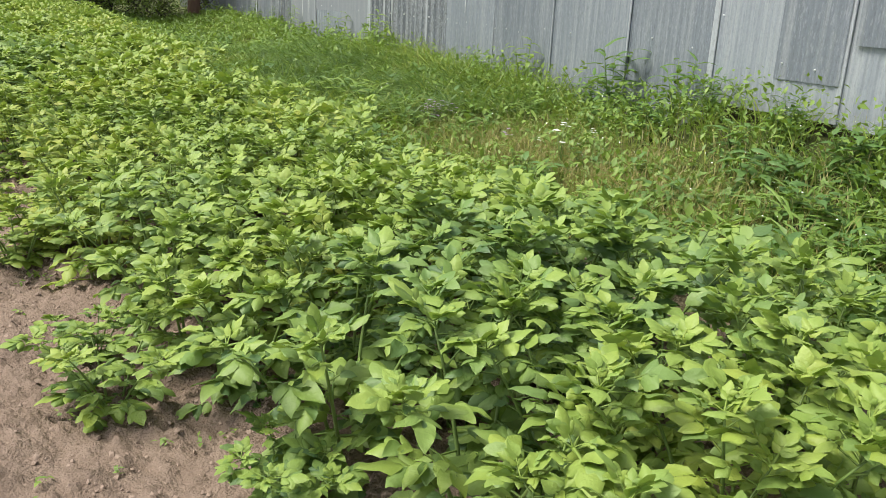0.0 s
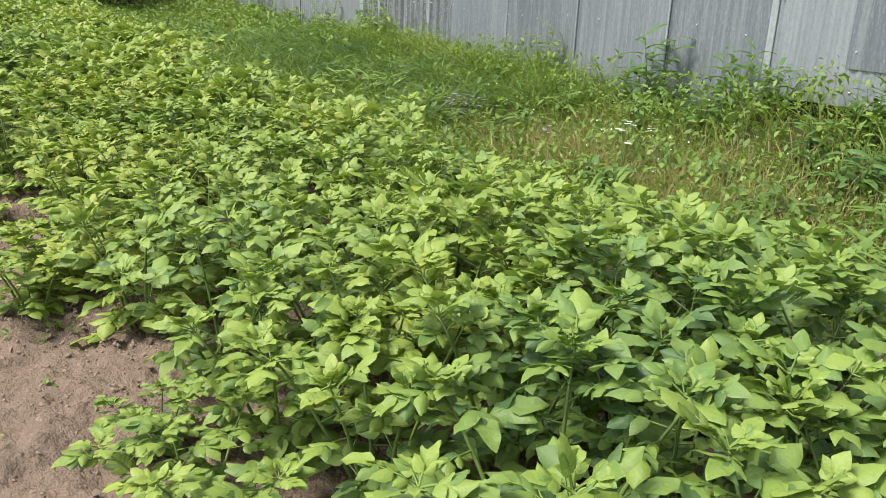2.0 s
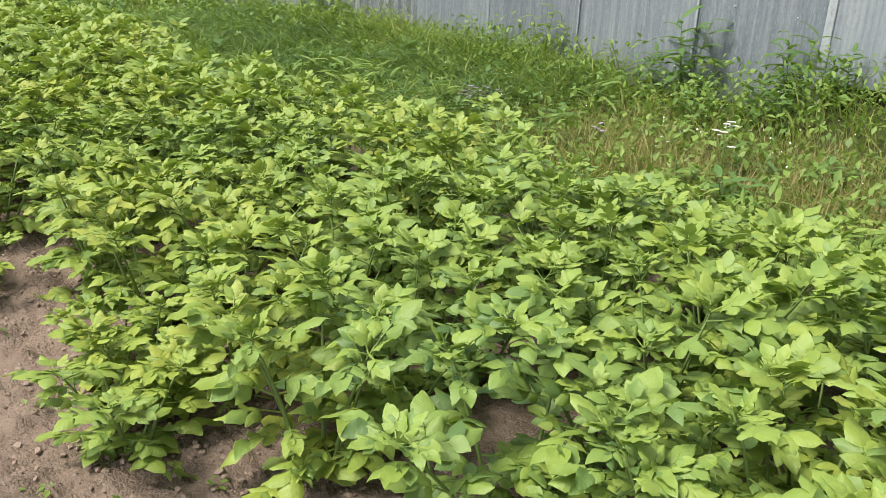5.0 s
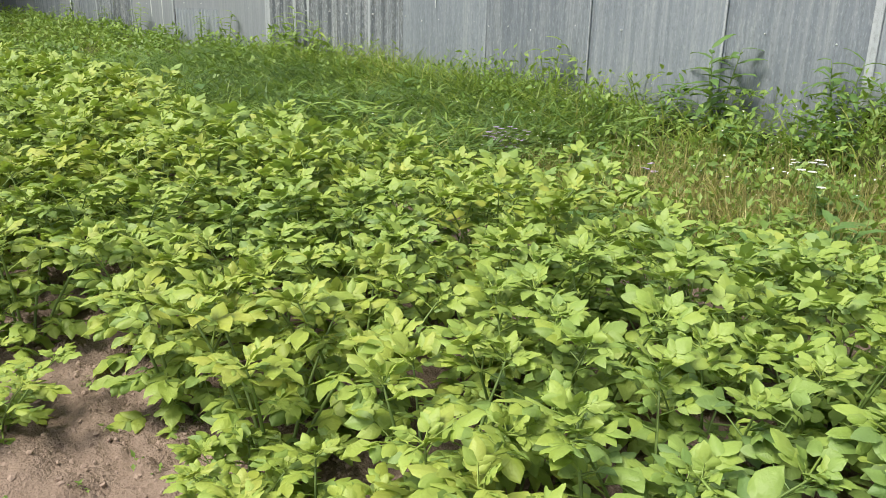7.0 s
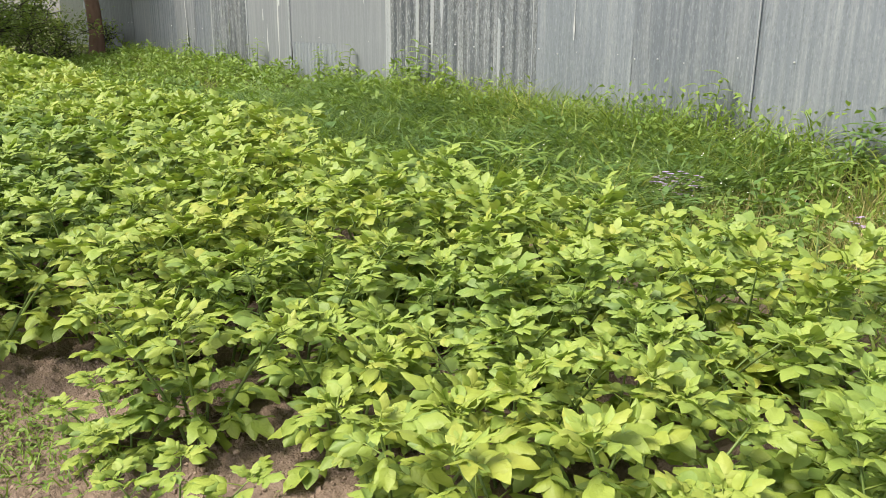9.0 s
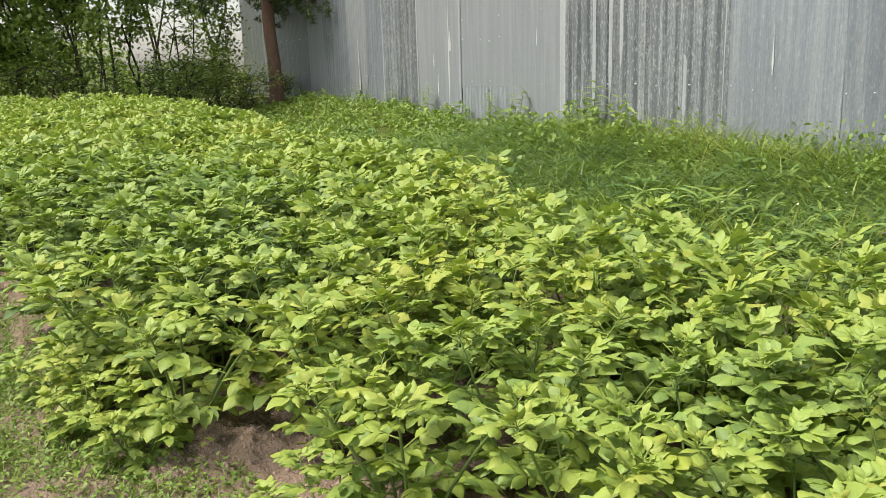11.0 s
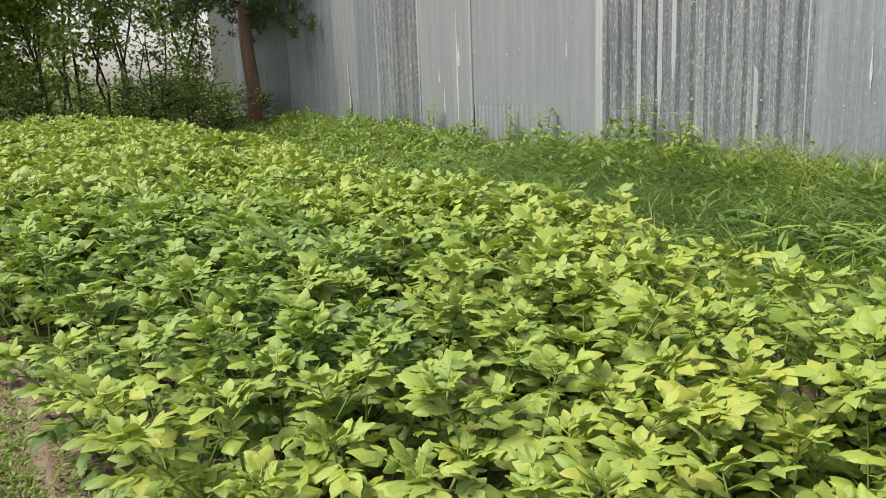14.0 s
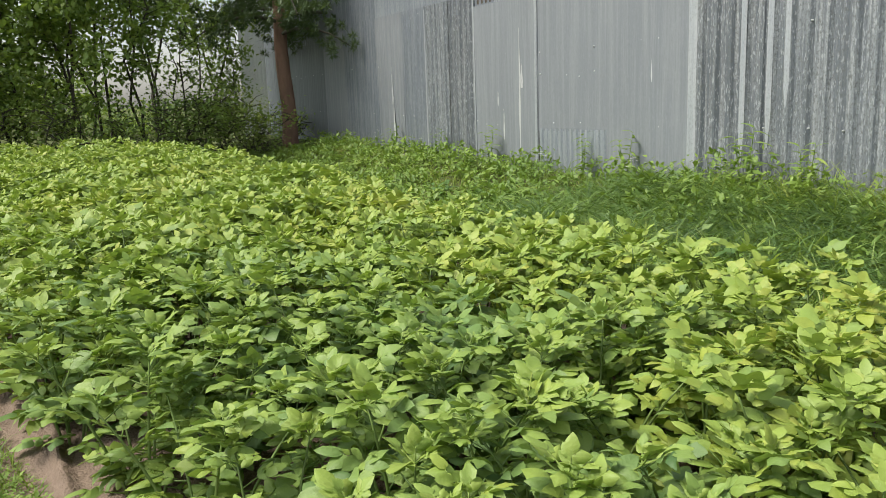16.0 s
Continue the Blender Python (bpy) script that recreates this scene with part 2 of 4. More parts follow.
# for the rails, and the added block that darkens the gap under the sheets
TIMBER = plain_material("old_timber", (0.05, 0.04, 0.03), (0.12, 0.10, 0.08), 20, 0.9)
SCREW = plain_material("screw_washer", (0.55, 0.56, 0.58), (0.75, 0.76, 0.78), 90, 0.4, metal=0.5)


def soil_material():
    mat, nd, lk, bsdf = material("garden_soil")
    fine, mid, broad = noise_tex(nd, lk, 70, 8.0, rough=0.7), noise_tex(nd, lk, 11, 6.0), noise_tex(nd, lk, 0.9, 4.0)
    base = mixed(nd, lk, fine, (0.175, 0.13, 0.10), (0.37, 0.28, 0.223))
    damp = ramp_of(nd, [(0.38, (0, 0, 0)), (0.62, (1, 1, 1))])
    lk.new(mid, damp.inputs["Fac"])
    base = mixed(nd, lk, maths(nd, lk, "MULTIPLY", damp.outputs["Color"], 0.42), base, (0.205, 0.15, 0.115))
    # dead grass and moss lie where the strip is not dug
    geo = nd.new("ShaderNodeNewGeometry")
    sep = nd.new("ShaderNodeSeparateXYZ")
    lk.new(geo.outputs["Position"], sep.inputs["Vector"])
    edge = maths(nd, lk, "MULTIPLY_ADD", broad, 1.2, maths(nd, lk, "ADD", sep.outputs["Y"], -4.4))
    strip = nd.new("ShaderNodeMapRange")
    strip.inputs["From Min"].default_value, strip.inputs["From Max"].default_value = -0.2, 0.5
    lk.new(edge, strip.inputs["Value"])
    far = nd.new("ShaderNodeMapRange")
    far.inputs["From Min"].default_value, far.inputs["From Max"].default_value = -17.5, -19.0
    lk.new(sep.outputs["X"], far.inputs["Value"])
    turf = maths(nd, lk, "MAXIMUM", strip.outputs[0], far.outputs[0])
    thatch = mixed(nd, lk, fine, (0.05, 0.075, 0.02), (0.13, 0.14, 0.05))
    lk.new(mixed(nd, lk, turf, base, thatch), bsdf.inputs["Base Color"])
    bsdf.inputs["Roughness"].default_value = 0.95
    bsdf.inputs["Specular IOR Level"].default_value = 0.15
    crumb = nd.new("ShaderNodeTexVoronoi")
    crumb.inputs["Scale"].default_value = 42
    lk.new(geo.outputs["Position"], crumb.inputs["Vector"])
    grit = nd.new("ShaderNodeTexVoronoi")
    grit.inputs["Scale"].default_value = 115
    lk.new(geo.outputs["Position"], grit.inputs["Vector"])
    h = maths(nd, lk, "MULTIPLY_ADD", fine, 1.0, maths(nd, lk, "MULTIPLY_ADD", crumb.outputs["Distance"], -0.6, mid))
    h = maths(nd, lk, "MULTIPLY_ADD", grit.outputs["Distance"], -0.35, h)
    bumped(nd, lk, h, 0.75, 0.02, bsdf)
    return mat


SOIL = soil_material()


def metal_material(name, dark, light, streak, stain, rough=0.5, metal=0.35, marks=1.0):
    """Weathered zinc: spangle, long run marks and stains down the sheet."""
    mat, nd, lk, bsdf = material(name)
    info = nd.new("ShaderNodeObjectInfo")
    runs = noise_tex(nd, lk, 17, 6.0, (1.0, 1.0, 0.03), 0.7)
    broad = noise_tex(nd, lk, 0.8, 3.0)
    speck = noise_tex(nd, lk, 46, 6.0, (1.0, 1.0, 0.7), 0.75)
    col = mixed(nd, lk, maths(nd, lk, "MULTIPLY_ADD", broad, 0.7, maths(nd, lk, "MULTIPLY_ADD", info.outputs["Random"], 0.5, -0.12)), dark, light)
    r1 = ramp_of(nd, [(0.45, (0, 0, 0)), (0.68, (1, 1, 1))])
    lk.new(runs, r1.inputs["Fac"])
    col = mixed(nd, lk, maths(nd, lk, "MULTIPLY", r1.outputs["Color"], streak), col, (0.66, 0.68, 0.68))
    r2 = ramp_of(nd, [(0.50, (0, 0, 0)), (0.60, (1, 1, 1))])
    lk.new(speck, r2.inputs["Fac"])
    col = mixed(nd, lk, maths(nd, lk, "MULTIPLY", r2.outputs["Color"], stain), col, (0.13, 0.14, 0.14))
    r3 = ramp_of(nd, [(0.30, (1, 1, 1)), (0.46, (0, 0, 0))])
    lk.new(runs, r3.inputs["Fac"])
    col = mixed(nd, lk, maths(nd, lk, "MULTIPLY", r3.outputs["Color"], marks * (0.2 + stain * 0.5)), col, (0.17, 0.18, 0.18))
    dash = noise_tex(nd, lk, 60, 3.0, (1.0, 1.0, 0.25), 0.6)
    r4 = ramp_of(nd, [(0.56, (0, 0, 0)), (0.64, (1, 1, 1))])
    lk.new(dash, r4.inputs["Fac"])
    col = mixed(nd, lk, maths(nd, lk, "MULTIPLY", r4.outputs["Color"], marks * (0.22 + 0.6 * stain)), col, (0.50, 0.53, 0.56))
    r5 = ramp_of(nd, [(0.33, (1, 1, 1)), (0.41, (0, 0, 0))])
    lk.new(dash, r5.inputs["Fac"])
    col = mixed(nd, lk, maths(nd, lk, "MULTIPLY", r5.outputs["Color"], marks * (0.35 + 0.5 * stain)), col, (0.10, 0.11, 0.125))
    lk.new(col, bsdf.inputs["Base Color"])
    bsdf.inputs["Metallic"].default_value = metal
    lk.new(maths(nd, lk, "MULTIPLY_ADD", speck, 0.25, rough - 0.1), bsdf.inputs["Roughness"])
    bumped(nd, lk, maths(nd, lk, "ADD", speck, broad), 0.2, 0.004, bsdf)
    return mat


ZINC_PALE = metal_material("zinc_pale", (0.205, 0.234, 0.275), (0.272, 0.306, 0.35), 0.24, 0.16, marks=0.7)
ZINC_BRIGHT = metal_material("zinc_bright", (0.265, 0.298, 0.34), (0.33, 0.365, 0.41), 0.3, 0.12, marks=0.5)
ZINC_GREY = metal_material("zinc_grey", (0.158, 0.182, 0.22), (0.22, 0.25, 0.292), 0.22, 0.2, marks=0.7)
ZINC_FLAT = metal_material("zinc_matte", (0.20, 0.22, 0.248), (0.262, 0.286, 0.315), 0.14, 0.05, 0.6, 0.2, marks=0.3)
# darker end sheets by the pine, with some tree shade in their colour
ZINC_DARK_SHADED = metal_material("zinc_dark_shaded", (0.10, 0.118, 0.135), (0.135, 0.155, 0.175), 0.1, 0.05, 0.6, 0.2, marks=0.3)
ZINC_OLD = metal_material("zinc_stained", (0.10, 0.115, 0.135), (0.215, 0.245, 0.28), 0.4, 0.8, 0.55, 0.2, marks=0.75)
ZINC_RUN = metal_material("zinc_run", (0.56, 0.58, 0.60), (0.68, 0.70, 0.72), 0.3, 0.1)
ZINC_LAP = metal_material("zinc_lap", (0.37, 0.40, 0.44), (0.44, 0.47, 0.51), 0.4, 0.25, marks=0.4)
WHITE_WALL = metal_material("white_sheet", (0.72, 0.73, 0.72), (0.82, 0.82, 0.81), 0.3, 0.05, 0.6, 0.0)

# ---- ground ----
def axis_steps(lo, hi, fine, reach):
    out = list(np.arange(lo, hi + fine, fine))
    step, a, b = fine, lo, hi
    before, after = [], []
    while a > -reach or b < reach:
        step *= 1.35
        a, b = a - step, b + step
        before.append(a)
        after.append(b)
    return np.array(before[::-1] + out + after)


def soil_relief(x, y):
    """Hoed, crumbly soil: hollows, lumps and crumbs."""
    p = Vector((x, y, 0))
    lumps = max(0.0, noise.noise(p * 19.0 + Vector((3.1, 7.7, 0)))) ** 2
    return 0.035 * noise.noise(p * 2.3) + 0.034 * noise.noise(p * 7.0) + 0.028 * abs(noise.noise(p * 15.0)) + 0.07 * lumps + 0.022 * abs(noise.noise(p * 31.0)) + 0.014 * noise.noise(p * 52.0)


def build_ground():
    xs, ys = axis_steps(-5.2, 1.2, 0.021, 600), axis_steps(-0.3, 1.75, 0.019, 600)
    gx, gy = np.meshgrid(xs, ys, indexing="ij")
    gz = ground_z(gx, gy)
    bare = (gx > -9.2) & (gx < 2.8) & (gy > -1.1) & (gy < 2.6)
    for i, j in zip(*np.nonzero(bare)):
        gz[i, j] += soil_relief(gx[i, j], gy[i, j])
    nx, ny = len(xs), len(ys)
    i, j = np.meshgrid(np.arange(nx - 1), np.arange(ny - 1), indexing="ij")
    a = (i * ny + j).ravel()
    tris = np.concatenate([np.stack([a, a + ny, a + ny + 1], 1), np.stack([a, a + ny + 1, a + 1], 1)])
    me = mesh_np("ground", np.stack([gx, gy, gz], -1).reshape(-1, 3), tris)
    me.materials.append(SOIL)
    tagged(new("ground", me), "dry sandy garden soil, crumbly, climbing slightly along the field", "ground", kind="structure")


build_ground()

# ---- the corrugated wall ----
WALL_Y = 6.65


def sheet_mesh(width, z0, z1, pitch, depth):
    """A trapezoid-profile sheet with a little thickness, its left edge at 0, its face towards -y."""
    prof, x = [], 0.0
    while x < width - 1e-4:
        for dx, dy in ((0.0, 0.0), (0.30, 0.0), (0.45, 1.0), (0.80, 1.0), (0.95, 0.0)):
            if x + dx * pitch < width:
                prof.append((x + dx * pitch, -dy * depth))
        x += pitch
    prof.append((width, 0.0))
    n, t = len(prof), 0.0015
    rows = 5
    v, f = [], []
    for k in range(rows):
        z = z0 + (z1 - z0) * k / (rows - 1)
        v += [(px, py + 0.004 * math.sin(3.1 * px + 1.7 * z), z) for px, py in prof]
    for k in range(rows - 1):
        for i in range(n - 1):
            a = k * n + i
            f += [(a, a + 1, a + n + 1), (a, a + n + 1, a + n)]
    m = len(v)
    v += [(px, py + t, pz) for px, py, pz in v]
    f += [(a + m, c + m, b + m) for a, b, c in f]
    for i in range(n - 1):
        for base in (0, (rows - 1) * n):
            a, b = base + i, base + i + 1
            f += [(a, a + m, b + m), (a, b + m, b)]
    return mesh_np("metal_sheet", v, f, smooth=False)


def build_wall():
    frame_bm = bmesh.new()
    # rails and posts behind the sheets carry the wall
    for z in (0.75, 2.1, 2.95, 4.4):
        m = Matrix.Translation((-9.8, WALL_Y + 0.095, z)) @ Matrix.Diagonal((33.4, 0.08, 0.10, 1))
        bmesh.ops.create_cube(frame_bm, size=1, matrix=m)
    # an added low block closes the wall's foot; its dark colour stands for shade
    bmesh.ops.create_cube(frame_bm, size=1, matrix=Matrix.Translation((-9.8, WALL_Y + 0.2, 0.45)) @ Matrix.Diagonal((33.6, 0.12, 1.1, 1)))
    me = bpy.data.meshes.new("wall_corrugated")
    frame_bm.to_mesh(me)
    frame_bm.free()
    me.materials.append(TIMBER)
    wall = tagged(new("wall_corrugated", me), "tall wall of weathered zinc sheets, patched and rain-streaked", "wall", kind="structure")
    # left edge, right edge, bottom, top, pitch, depth, material, how far proud
    rows = [
        (-26.6, -24.3, 0.53, 3.05, 0.115, 0.0040, ZINC_DARK_SHADED, 0.000),
        (-24.3, -22.4, 0.50, 3.05, 0.115, 0.0020, ZINC_DARK_SHADED, 0.004),
        (-22.4, -21.2, 0.46, 3.05, 0.115, 0.0, ZINC_FLAT, 0.0),
        (-21.2, -19.6, 0.44, 3.05, 0.13, 0.010, ZINC_GREY, 0.004),
        (-19.6, -18.5, 0.43, 3.05, 0.13, 0.008, ZINC_FLAT, 0.0),
        (-18.5, -17.55, 0.42, 3.05, 0.13, 0.010, ZINC_GREY, 0.004),
        (-17.58, -16.8, 0.40, 3.05, 0.15, 0.024, ZINC_OLD, 0.006),
        (-16.8, -15.98, 0.38, 3.05, 0.15, 0.024, ZINC_OLD, 0.0),
        (-16.00, -14.32, 0.36, 2.87, 0.115, 0.0, ZINC_FLAT, 0.012),
        (-14.28, -12.88, 0.33, 1.03, 0.11, 0.018, ZINC_BRIGHT, 0.010),
        (-14.32, -12.88, 1.00, 3.05, 0.115, 0.0, ZINC_FLAT, 0.016),
        (-12.88, -11.44, 0.33, 3.05, 0.115, 0.0, ZINC_FLAT, 0.012),
        (-11.45, -10.50, 0.33, 3.05, 0.20, 0.034, ZINC_OLD, 0.0),
        (-10.52, -9.60, 0.32, 3.05, 0.20, 0.034, ZINC_OLD, 0.006),
        (-9.64, -8.54, 0.31, 3.05, 0.20, 0.034, ZINC_OLD, 0.0),
        (-8.56, -7.20, 0.31, 3.05, 0.115, 0.0040, ZINC_PALE, 0.004),
        (-7.22, -5.82, 0.31, 3.05, 0.115, 0.0040, ZINC_GREY, 0.001),
        (-5.84, -4.47, 0.32, 3.05, 0.115, 0.0040, ZINC_PALE, 0.004),
        (-4.49, -3.30, 0.33, 3.05, 0.115, 0.0040, ZINC_GREY, 0.000),
        (-3.32, -1.93, 0.60, 3.05, 0.10, 0.0080, ZINC_BRIGHT, 0.004),
        (-1.95, -0.40, 0.58, 3.05, 0.10, 0.0080, ZINC_BRIGHT, 0.004),
        (-0.42, 0.90, 0.55, 3.05, 0.115, 0.0060, ZINC_GREY, 0.004),
        (0.88, 2.20, 0.55, 3.05, 0.115, 0.0060, ZINC_PALE, 0.000),
        (2.18, 3.60, 0.55, 3.05, 0.115, 0.0060, ZINC_GREY, 0.004),
        (3.58, 5.20, 0.55, 3.05, 0.115, 0.0060, ZINC_PALE, 0.000),
        (5.18, 7.00, 0.55, 3.05, 0.115, 0.0060, ZINC_GREY, 0.004),
        (-2.57, -1.97, 0.89, 2.30, 0.12, 0.006, ZINC_GREY, 0.030),
        (-1.86, -0.95, 1.20, 2.30, 0.12, 0.006, ZINC_GREY, 0.030),
    ]
    upper = np.arange(-26.6, 7.0, 1.4)
    rows += [(a, a + 1.42, 2.80, 5.2, 0.115, 0.008, (ZINC_PALE, ZINC_GREY, ZINC_PALE)[k % 3], -0.02 + 0.006 * (k % 2)) for k, a in enumerate(upper)]
    heap = Heap()
    rng = random.Random(5)
    for a, b, z0, z1, pitch, depth, mat, proud in rows:
        ob = part("metal_sheet", sheet_mesh(b - a + 0.03, z0, z1, pitch, depth), mat, wall)
        ob.location = (a, WALL_Y + 0.04 - proud, 0)
        ob.rotation_euler = (rng.uniform(-0.004, 0.004), 0, rng.uniform(-0.003, 0.003))
        x = a + 0.08
        while x < b - 0.03:
            for z in (z0 + 0.12, z0 + 0.75, 2.1):
                if z0 < z < z1 and rng.random() < 0.4:
                    v, f = tube([(0, 0.02, 0), (0, -0.004, 0), (0, -0.009, 0)], [0.009, 0.009, 0.004], 6)
                    heap.add(v + np.array((x + rng.uniform(-0.02, 0.02), WALL_Y + 0.04 - proud - depth, z + rng.uniform(-0.04, 0.04))), f)
            x += pitch * 2.5
    # raised laps along the seams, and old runs of white paint
    for x, w, z0, z1 in ((-14.33, 0.07, 0.5, 3.0), (-11.42, 0.16, 0.5, 3.0), (-8.56, 0.04, 0.5, 3.0), (-17.56, 0.05, 0.5, 3.0), (-15.96, 0.04, 0.5, 3.0), (-3.29, 0.085, 0.62, 3.0), (-4.47, 0.03, 0.5, 3.0), (-5.83, 0.02, 0.5, 3.0), (-1.93, 0.05, 0.6, 3.0)):
        bm = bmesh.new()
        bmesh.ops.create_cube(bm, size=1, matrix=Matrix.Translation((x, WALL_Y + 0.020, (z0 + z1) / 2)) @ Matrix.Diagonal((w * 0.8, 0.014, z1 - z0, 1)))
        bmesh.ops.bevel(bm, geom=bm.edges[:], offset=0.004, segments=1, affect="EDGES")
        part("seam_lap", bm, ZINC_LAP, wall, "pale raised lap along a sheet seam")
    for x, w, z0, z1 in ((-18.86, 0.10, 0.75, 1.55), (-18.90, 0.05, 1.4, 2.1), (-15.15, 0.07, 0.85, 1.30), (-14.73, 0.06, 0.7, 2.45), (-14.68, 0.08, 1.6, 2.0), (-15.30, 0.04, 1.35, 1.6), (-12.05, 0.03, 1.6, 1.85), (-7.95, 0.03, 1.2, 1.6)):
        k = 9
        left = [(x - 0.8 * w * (0.5 - 0.42 * abs(2 * i / (k - 1) - 0.7)) + rng.uniform(-0.1, 0.1) * w, WALL_Y + (0.018 if x > -16 else 0.008), z0 + (z1 - z0) * i / (k - 1)) for i in range(k)]
        right = [(2 * x - a[0] + rng.uniform(-0.1, 0.1) * w, a[1], a[2]) for a in left]
        f = [t for i in range(k - 1) for t in ((i, k + i, k + i + 1), (i, k + i + 1, i + 1))]
        part("paint_run", mesh_np("paint_run", left + right, f), ZINC_RUN, wall, "thin run of old white paint")
    # chalky bloom on single ribs of the stained sheets
    for x, w, z0, z1 in ((-10.395, 0.070, 0.9, 3.0), (-10.195, 0.060, 1.3, 2.6), (-10.725, 0.070, 0.7, 3.0), (-9.115, 0.05, 0.6, 2.2)):
        v = [(x + q * w * (0.5 if 0 < k < 6 else 0.12), WALL_Y + (-0.003 if -10.52 < x < -9.6 else 0.003), z0 + (z1 - z0) * k / 6) for k in range(7) for q in (-1, 1)]
        f = [t for k in range(6) for t in ((2 * k, 2 * k + 1, 2 * k + 3), (2 * k, 2 * k + 3, 2 * k + 2))]
        part("chalk_streak", mesh_np("chalk_streak", v, f), ZINC_LAP, wall, "pale chalky streak down one rib")
    tagged(part("screw_heads", heap.mesh("screw_heads"), SCREW, wall, "small zinc screw heads with washers"), kind="stuff")
    # the return of the wall past its far end
    back = tagged(new("wall_end", sheet_mesh(2.65, 0.6, 4.6, 0.115, 0.006)), "pale white sheet wall beyond the pine", "wall", kind="structure")
    back.data.materials.append(WHITE_WALL)
    back.matrix_world = pose(-28.2, 9.1, 0, 0, 0, -90)
    end = new("wall_return", sheet_mesh(2.6, 0.7, 5.2, 0.115, 0.012))
    end.data.materials.append(ZINC_GREY)
    end.matrix_world = pose(-26.6, 9.35, 0, 0, 0, -90)
    tagged(end, "weathered zinc end wall round the corner", "wall", kind="structure")


build_wall()


# ---- leaves ----
def leaflet(length, width, fold, curl, rng, fine=True):
    """A pointed oval blade along +x, folded on its rib and curling down: verts, triangles, uv."""
    if fine is True:
        st, rows = ((0.07, 0.56), (0.24, 0.97), (0.48, 0.97), (0.73, 0.66), (0.90, 0.27)), (-1, -0.55, 0, 0.55, 1)
    elif fine is None:
        st, rows = ((0.24, 1.0), (0.68, 0.80)), (-1, 0, 1)
    elif fine == 0.5:
        st, rows = ((0.13, 0.78), (0.47, 1.03), (0.80, 0.54)), (-1, 0, 1)
    else:
        st, rows = ((0.13, 0.78), (0.47, 1.03), (0.80, 0.54)), (-1, -0.5, 0, 0.5, 1)
    v, uv, f = [(0, 0, 0)], [(0, 0)], []
    twist, wave, bend = rng.uniform(-0.35, 0.35), rng.uniform(0, 6.3), rng.uniform(-0.10, 0.10)
    roll = fold + rng.uniform(-0.25, 0.45)
    m = len(rows)
    for i, (u, w) in enumerate(st):
        x, drop = u * length, -curl * length * u * u
        hw = 0.5 * width * w
        for s in rows:
            b = abs(s)
            # the halves swell beside the rib and roll down to a wavy margin
            lift = hw * (1.5 * fold * b - 1.5 * roll * b * b) + twist * s * hw * u
            if b == 1:
                lift += (0.07 * math.sin(wave + 2.3 * i + 2.0 * s) + rng.uniform(-0.03, 0.03)) * width
            elif b:
                lift += 0.02 * width * (-1) ** i + rng.uniform(-0.012, 0.012) * width
            v.append((x + rng.uniform(-0.02, 0.02) * length * b, s * hw * (1 + (rng.uniform(-0.05, 0.05) if b == 1 else 0)) + bend * length * u * u, drop + lift))
            uv.append((u, s * w))
    v.append((length, bend * length, -curl * length * 1.12))
    uv.append((1, 0))
    n = len(st)
    f += [(0, k + 2, k + 1) for k in range(m - 1)]
    for i in range(n - 1):
        a = 1 + m * i
        for k in range(m - 1):
            f += [(a + k, a + k + 1, a + k + 1 + m), (a + k, a + k + 1 + m, a + k + m)]
    a, t = 1 + m * (n - 1), len(v) - 1
    f += [(a + k, a + k + 1, t) for k in range(m - 1)]
    return np.array(v), np.array(f), np.array(uv)


def compound_leaf(rng, length, terminal, pairs, droop, fine=True, cup=0.0):
    """A potato leaf: a drooping stalk with leaflets in pairs and a larger one at its end."""
    heap = Heap()
    at = lambda s: (length * s, 0.0, 0.18 * length * s - droop * length * s * s)  # noqa: E731
    slope = lambda s: math.degrees(math.atan(-0.18 + 2 * droop * s))  # noqa: E731
    if fine in (True, False):
        v, f = tube([at(0), at(0.5), at(1)], [0.0035, 0.0025, 0.0018], 3) if fine else tube([at(0), at(1)], [0.003, 0.002], 3)
        heap.add(v, f, np.full((len(v), 2), 0.05))
    tx = rng.uniform(-8, 8)
    v, f, uv = leaflet(terminal, terminal * rng.uniform(0.60, 0.75), rng.uniform(0.1, 0.4) + cup, rng.uniform(0.05, 0.42) - 0.6 * cup, rng, fine)
    heap.add(moved(v, pose(*at(1), tx, slope(1.0), rng.uniform(-12, 12))), f, uv)
    for k in range(pairs):
        s = 0.92 - 0.27 * k
        size = terminal * (0.82, 0.70, 0.5)[min(k, 2)]
        for side in (-1, 1):
            z = side * rng.uniform(40, 72)
            sz = size * rng.uniform(0.85, 1.12)
            v, f, uv = leaflet(sz, sz * rng.uniform(0.58, 0.74), rng.uniform(0.1, 0.4) + cup, rng.uniform(0.0, 0.42) - 0.5 * cup, rng, fine)
            heap.add(moved(v, pose(*at(s), rng.uniform(-14, 14) - side * 6, slope(s) * 0.6 + rng.uniform(-12, 14), z)), f, uv)
    return heap


def potato_leaf_set(fine):
    rng = random.Random(11)
    old = [compound_leaf(rng, rng.uniform(0.078, 0.108), rng.uniform(0.058, 0.082), 2 + (k % 2 == 0), rng.uniform(0.05, 0.42), fine) for k in range(7)]
    young = [compound_leaf(rng, rng.uniform(0.038, 0.052), rng.uniform(0.040, 0.056), 2, rng.uniform(-0.1, 0.25), fine, 0.22) for _ in range(5)]
    return old, young


